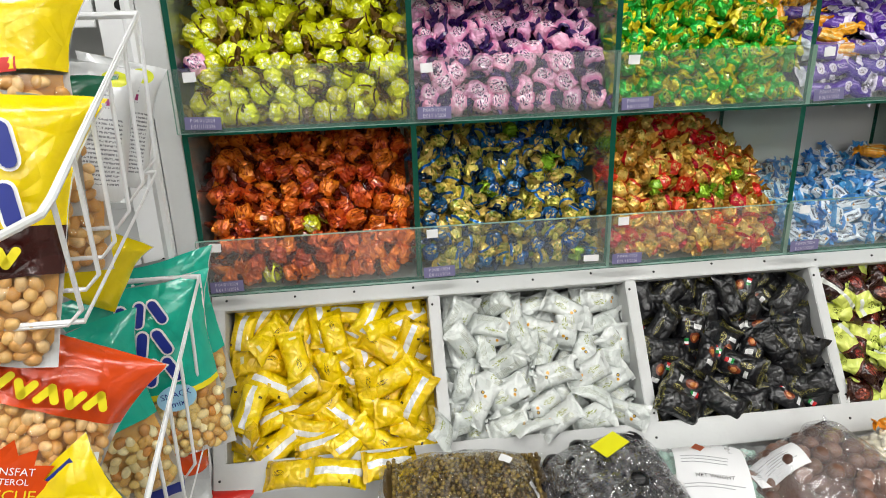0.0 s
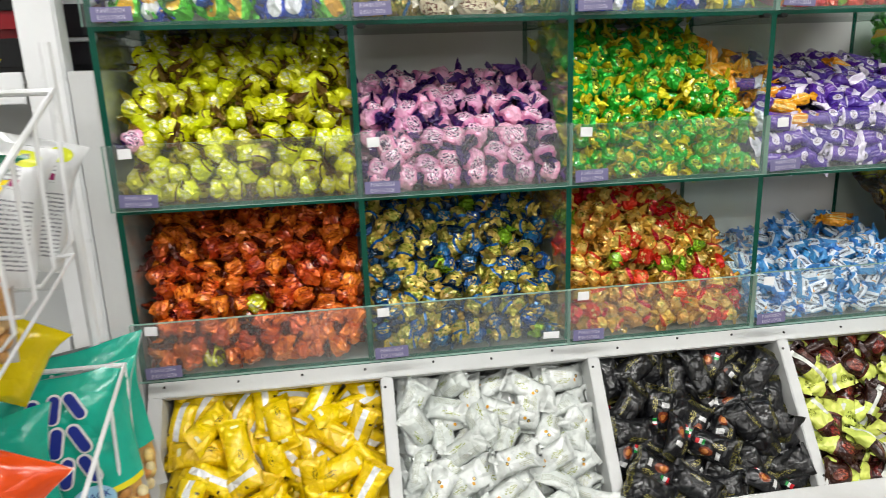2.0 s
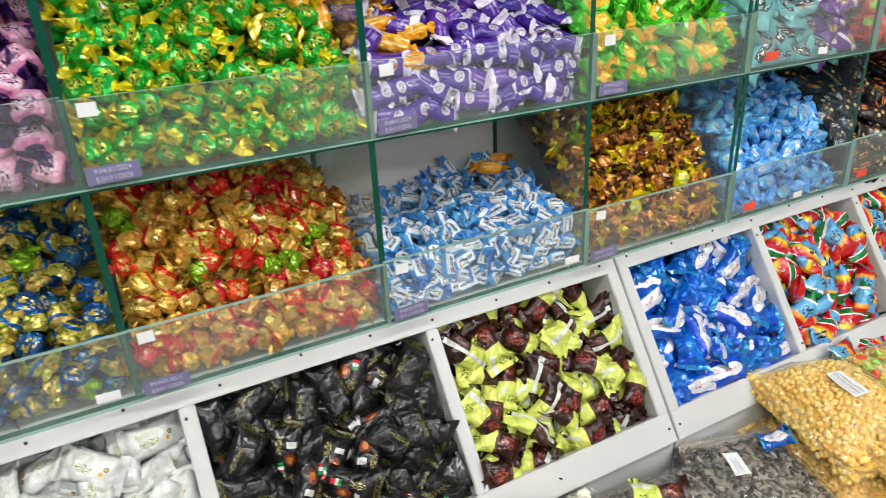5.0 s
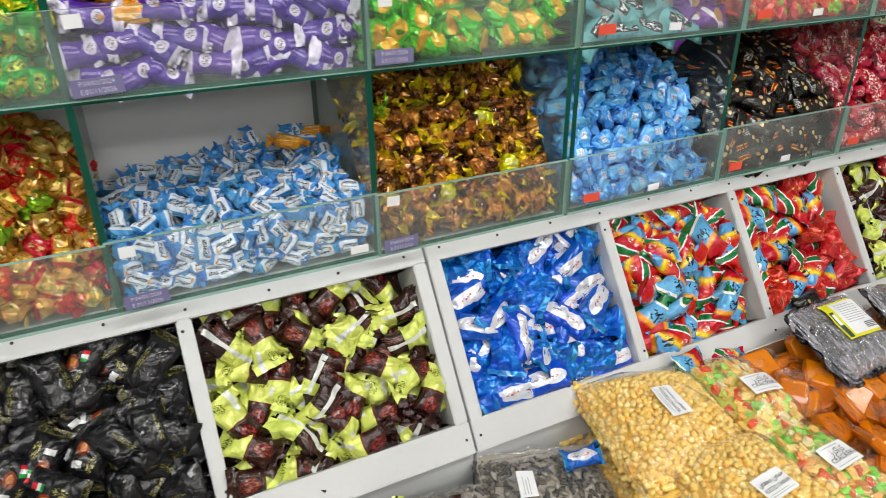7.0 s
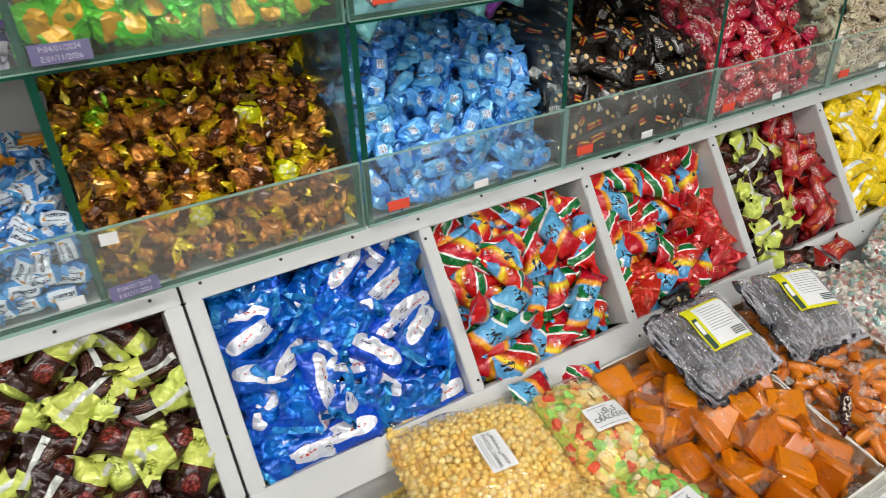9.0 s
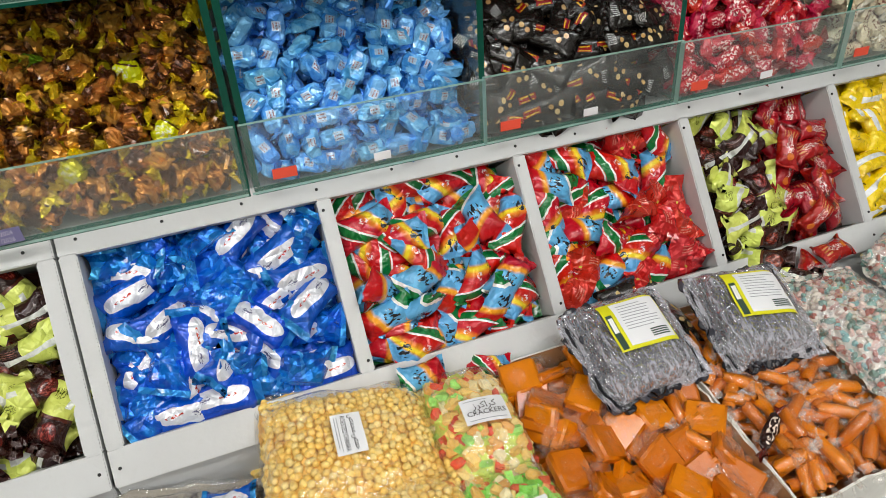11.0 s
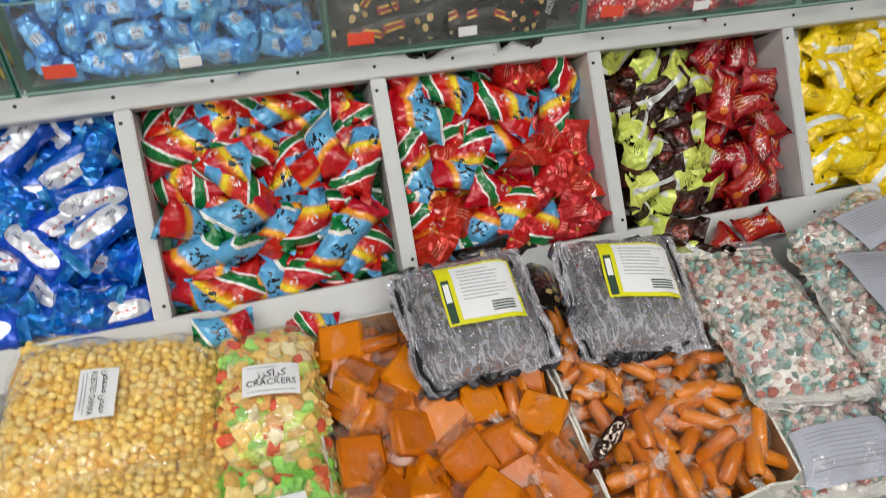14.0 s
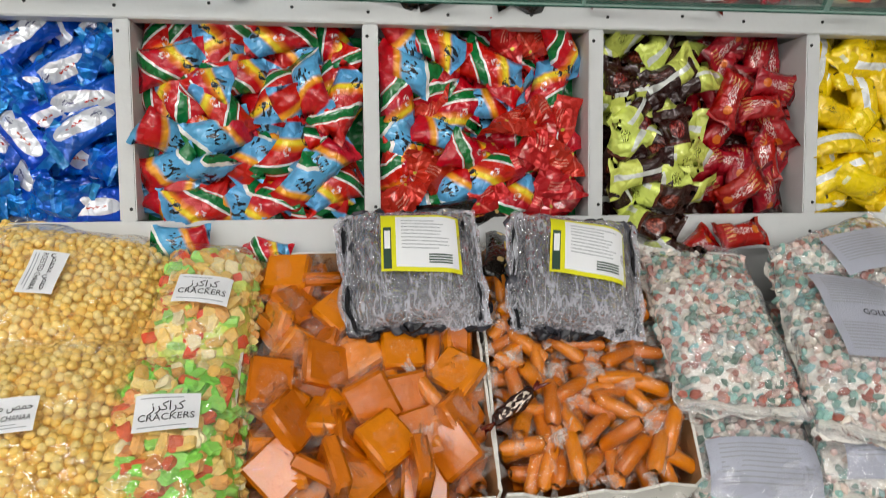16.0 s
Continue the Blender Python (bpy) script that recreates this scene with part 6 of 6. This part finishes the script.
MARKS = [[((0.22, 0.2), (0.42, 0.8))], [((0.42, 0.2), (0.22, 0.8))]]
WAVY = [[((0, 0.2), (0.35, 0.8)), ((0.35, 0.8), (0.6, 0.3))], [((0.05, 0.7), (0.3, 0.2)), ((0.3, 0.2), (0.6, 0.75))]]


def marks(bag, W, T, spots, ink, halo, shapes=MARKS):
    """Large emblem shapes laid on a bag's front, each with a paler outline behind it."""
    for x, z, s, k in spots:
        y = -T * max(1 - abs(2 * x / W) ** 3, 0.05) ** 0.5 - 0.0055
        for col, th, dy in ((halo, 0.46, 0.0), (ink, 0.32, -0.0014)):
            g = part("emblem", glyph(shapes[k], s, s * th), col, bag)
            g.matrix_basis = pose(x, y + dy, z, 0, 0, 0)


def nut_bag(name, label, m, W, H, T, zones, nuts=None, nut_zone=None, seed=1, shape=None, size=0.0062):
    """A standing snack bag: printed zones on its front, a clear part with nuts showing, and a silver back."""
    b = thing(name, label, "snack bag", m, "snack bags in the rack")
    for mat, u0, u1, v0, v1, wv in zones:
        part("printed_front", skin(W, H, T, u0, u1, v0, v1, 0.0, seed, 14, wv), mat, b)
    part("back", skin(W, H, -T * 0.7, 0, 1, 0, 1, 0.0, seed + 3, 10), SILVERF, b, "plain silver back film")
    if nuts:
        u0, u1, v0, v1 = nut_zone
        spots = []
        st = size * 1.62
        part("inner_fill", skin(W, H, T, u0, u1, v0, v1, -size * 1.9, seed), nuts, b)
        for i in range(int((u1 - u0) * W / st)):
            for j in range(int((v1 - v0) * H / st)):
                u = u0 + (i + 0.5 + 0.4 * (j % 2)) * st / W + rng.uniform(-0.4, 0.4) * st / W
                v = v0 + (j + 0.5 + rng.uniform(-0.35, 0.35)) * st / H
                z = T * max(1 - abs(2 * u - 1) ** 3, 0) ** 0.55 * max(1 - abs(2 * v - 1) ** 4, 0) ** 0.5
                s = size * rng.uniform(0.85, 1.15)
                spots.append((((u - 0.5) * W, -z + s * 1.1, (v - 0.5) * H), (s * 1.25, s * 0.92, s * 0.85), any_turn()))
        tagged(part("nut_fill", scatter_mesh("nut_fill", shape or ICO2, spots, nuts), None, b), kind="stuff")
        f = part("window", skin(W, H, T, u0, u1, v0, v1, 0.002, seed), WINDOWFILM, b, "clear window film")
        f.visible_shadow = False
    return b


# upper basket
y1 = nut_bag("peanut_bag", "yellow and maroon bag of coated peanuts with blue lettering shapes", pose(-0.374, -0.33, 1.31, -14, 12, 8), 0.13, 0.21, 0.022, [(YELF, 0, 1, 0.52, 1.0, 0.02), (MAROON, 0, 1, 0.34, 0.52, 0.02)], NUTS, (0.03, 0.97, 0.02, 0.36), 1, size=0.006)
marks(y1, 0.13, 0.022, [(-0.03, 0.046, 0.036, 0), (-0.008, 0.046, 0.036, 0), (0.014, 0.046, 0.036, 1), (-0.024, 0.004, 0.036, 0), (-0.002, 0.003, 0.036, 0), (0.02, 0.002, 0.036, 1)], BLUEINK, WHITEINK)
marks(y1, 0.13, 0.022, [(0.005, -0.027, 0.02, 0), (0.026, -0.027, 0.02, 1)], YELINK, MAROON, WAVY)
nut_bag("peanut_bag", "yellow topped bag of peanuts standing behind another", pose(-0.382, -0.29, 1.395, -10, 2, 10), 0.16, 0.18, 0.022, [(YELF, 0, 1, 0.62, 1.0, 0.02), (REDINK, 0.1, 0.8, 0.6, 0.66, 0.03)], NUTS, (0.03, 0.97, 0.02, 0.62), 2, size=0.006)
nut_bag("peanut_bag", "dark green bag of peanuts standing in the wire basket", pose(-0.362, -0.255, 1.33, -8, 4, 12), 0.12, 0.17, 0.02, [(GREENF, 0, 1, 0.8, 1.0, 0.02), (SILVERF, 0, 1, 0.7, 0.8, 0.02)], NUTS, (0.03, 0.97, 0.02, 0.7), 3, size=0.006)
nut_bag("snack_packet", "white snack packet showing its printed back", pose(-0.312, -0.235, 1.362, -8, 14, 24), 0.066, 0.118, 0.014, [(WHITEF, 0, 1, 0, 1, 0.0)], seed=4)
nut_bag("snack_packet", "white printed snack packet leaning at the basket end", pose(-0.300, -0.195, 1.362, -6, 16, 30), 0.06, 0.115, 0.012, [(WHITEF, 0, 1, 0, 1, 0.0)], seed=14)
nut_bag("peanut_bag", "maroon topped bag of peanuts at the back", pose(-0.42, -0.25, 1.465, -6, 0, 4), 0.15, 0.16, 0.02, [(MAROON, 0, 1, 0.62, 1.0, 0.02)], NUTS, (0.03, 0.97, 0.02, 0.62), 5, size=0.006)

# lower basket
t1 = nut_bag("snack_mix_bag", "teal bag of snack mix with blue lettering shapes", pose(-0.318, -0.175, 1.088, -10, -6, 14), 0.125, 0.20, 0.022, [(TEALF, 0, 1, 0.42, 1.0, 0.012), (YELINK, 0, 1, 0.39, 0.42, 0.012)], MIXN, (0.03, 0.97, 0.02, 0.39), 6, size=0.006)
marks(t1, 0.125, 0.022, [(-0.022, 0.06, 0.028, 0), (-0.004, 0.06, 0.028, 0), (0.014, 0.059, 0.028, 1), (-0.03, 0.028, 0.03, 0), (-0.01, 0.027, 0.03, 0), (0.01, 0.026, 0.03, 1), (-0.008, -0.004, 0.03, 0), (0.012, -0.005, 0.03, 1)], BLUEINK, WHITEINK)
bm = bmesh.new()
bmesh.ops.create_cone(bm, cap_ends=True, segments=24, radius1=0.02, radius2=0.02, depth=0.001)
ov = part("emblem", bm, PALEINK, t1)
ov.matrix_basis = pose(0.018, -0.0285, -0.022, 90, 0, 0) @ Matrix.Diagonal((1, 0.72, 1, 1))
for word, dz in (("SNACK", 0.004), ("mix", -0.006)):
    part("print", text_mesh(word, 0.0095), BLUEINK, t1).matrix_basis = pose(0.018, -0.0296, -0.022 + dz, 90, 0, 0)
nut_bag("snack_mix_bag", "teal bag of snack mix tucked behind", pose(-0.318, -0.125, 1.112, -6, -8, 10), 0.12, 0.17, 0.02, [(TEALF, 0, 1, 0.3, 1.0, 0.012)], MIXN, (0.03, 0.97, 0.02, 0.3), 7, size=0.006)
t2 = nut_bag("snack_mix_bag", "teal bag of snack mix leaning in front", pose(-0.372, -0.225, 1.068, -12, -12, 12), 0.125, 0.19, 0.022, [(TEALF, 0, 1, 0.42, 1.0, 0.012)], MIXN, (0.03, 0.97, 0.02, 0.42), 8, size=0.006)
marks(t2, 0.125, 0.022, [(-0.022, 0.05, 0.028, 0), (-0.004, 0.05, 0.028, 0), (0.014, 0.048, 0.028, 1), (-0.022, 0.014, 0.03, 0), (-0.002, 0.014, 0.03, 0), (0.018, 0.013, 0.03, 1)], BLUEINK, WHITEINK)
nut_bag("snack_packet", "yellow snack packet with a barcode", pose(-0.348, -0.19, 1.222, -10, 32, 20), 0.065, 0.075, 0.014, [(YELF, 0, 1, 0, 1, 0.0)], seed=9)
o1 = nut_bag("peanut_bag", "orange barbecue cracker nut bag with price sticker", pose(-0.382, -0.345, 1.118, -16, 29, 10), 0.135, 0.21, 0.024, [(ORF, 0, 1, 0.72, 1.0, 0.0)], NUTS, (0.02, 0.98, 0.02, 0.72), 10, size=0.006)
marks(o1, 0.135, 0.024, [(-0.052, 0.058, 0.02, 0), (-0.034, 0.055, 0.02, 1), (-0.016, 0.053, 0.02, 1), (0.002, 0.053, 0.02, 0), (0.02, 0.054, 0.02, 1), (0.038, 0.056, 0.02, 0)], YELINK, ORF, WAVY)
star = bmesh.new()
ctr = star.verts.new((0, 0, 0))
ring = [star.verts.new(((0.05 if k % 2 else 0.038) * math.cos(k * math.tau / 32), 0, (0.05 if k % 2 else 0.038) * 0.9 * math.sin(k * math.tau / 32))) for k in range(32)]
for k in range(32):
    star.faces.new((ctr, ring[k], ring[(k + 1) % 32]))
st = part("emblem", star, ORF, o1, "orange starburst print")
st.matrix_basis = pose(-0.004, -0.031, -0.022, 0, -10, 0)
for word, s, z, ink in (("0% TRANSFAT", 0.0085, 0.019, WHITEINK), ("CHOLESTEROL", 0.007, 0.011, WHITEINK), ("BARBECUE", 0.0125, 0.0, YELINK), ("CRACKER NUTS", 0.0095, -0.012, WHITEINK), ("COATED PEANUTS", 0.0065, -0.021, WHITEINK)):
    part("print", text_mesh(word, s), ink, o1).matrix_basis = pose(-0.002 - 0.17 * z, -0.0325, -0.022 + z, 90, -10, 0)
pl = part("sticker", box(-0.012, 0.012, -0.0005, 0.0005, -0.008, 0.008), PAPER, o1, "white price sticker")
pl.matrix_basis = pose(0.05, -0.027, 0.016, 0, -12, 0)
part("print", text_mesh("4.50", 0.0055), INK, pl).matrix_basis = pose(0.002, -0.0012, -0.003, 90, 0, 0)
y3 = nut_bag("peanut_bag", "bright yellow nut bag with red and blue print", pose(-0.33, -0.375, 1.022, -12, -38, 8), 0.13, 0.17, 0.02, [(YELF, 0, 1, 0, 1, 0.0)], seed=11)
part("print", box(-0.065, 0.065, -0.0006, 0.0006, -0.003, 0.003), BLUEINK, y3).matrix_basis = pose(0, -0.008, 0.076)
marks(y3, 0.13, 0.02, [(0.0, 0.02, 0.022, 0), (0.026, 0.02, 0.022, 1)], REDINK, YELF, WAVY)
nut_bag("snack_mix_bag", "orange snack mix bag standing by the basket side", pose(-0.315, -0.17, 0.995, -6, 6, 40), 0.08, 0.17, 0.02, [(ORF, 0, 1, 0.3, 0.62, 0.02), (BLUEINK, 0.05, 0.5, 0.2, 0.3, 0.02)], MIXN, (0.03, 0.97, 0.62, 0.98), 12, size=0.007)
nut_bag("snack_packet", "red snack packet lying at the end of the ledge", pose(-0.325, -0.16, 0.86, -50, 0, -5), 0.13, 0.10, 0.02, [(REDINK, 0, 1, 0, 1, 0.0)], seed=13)
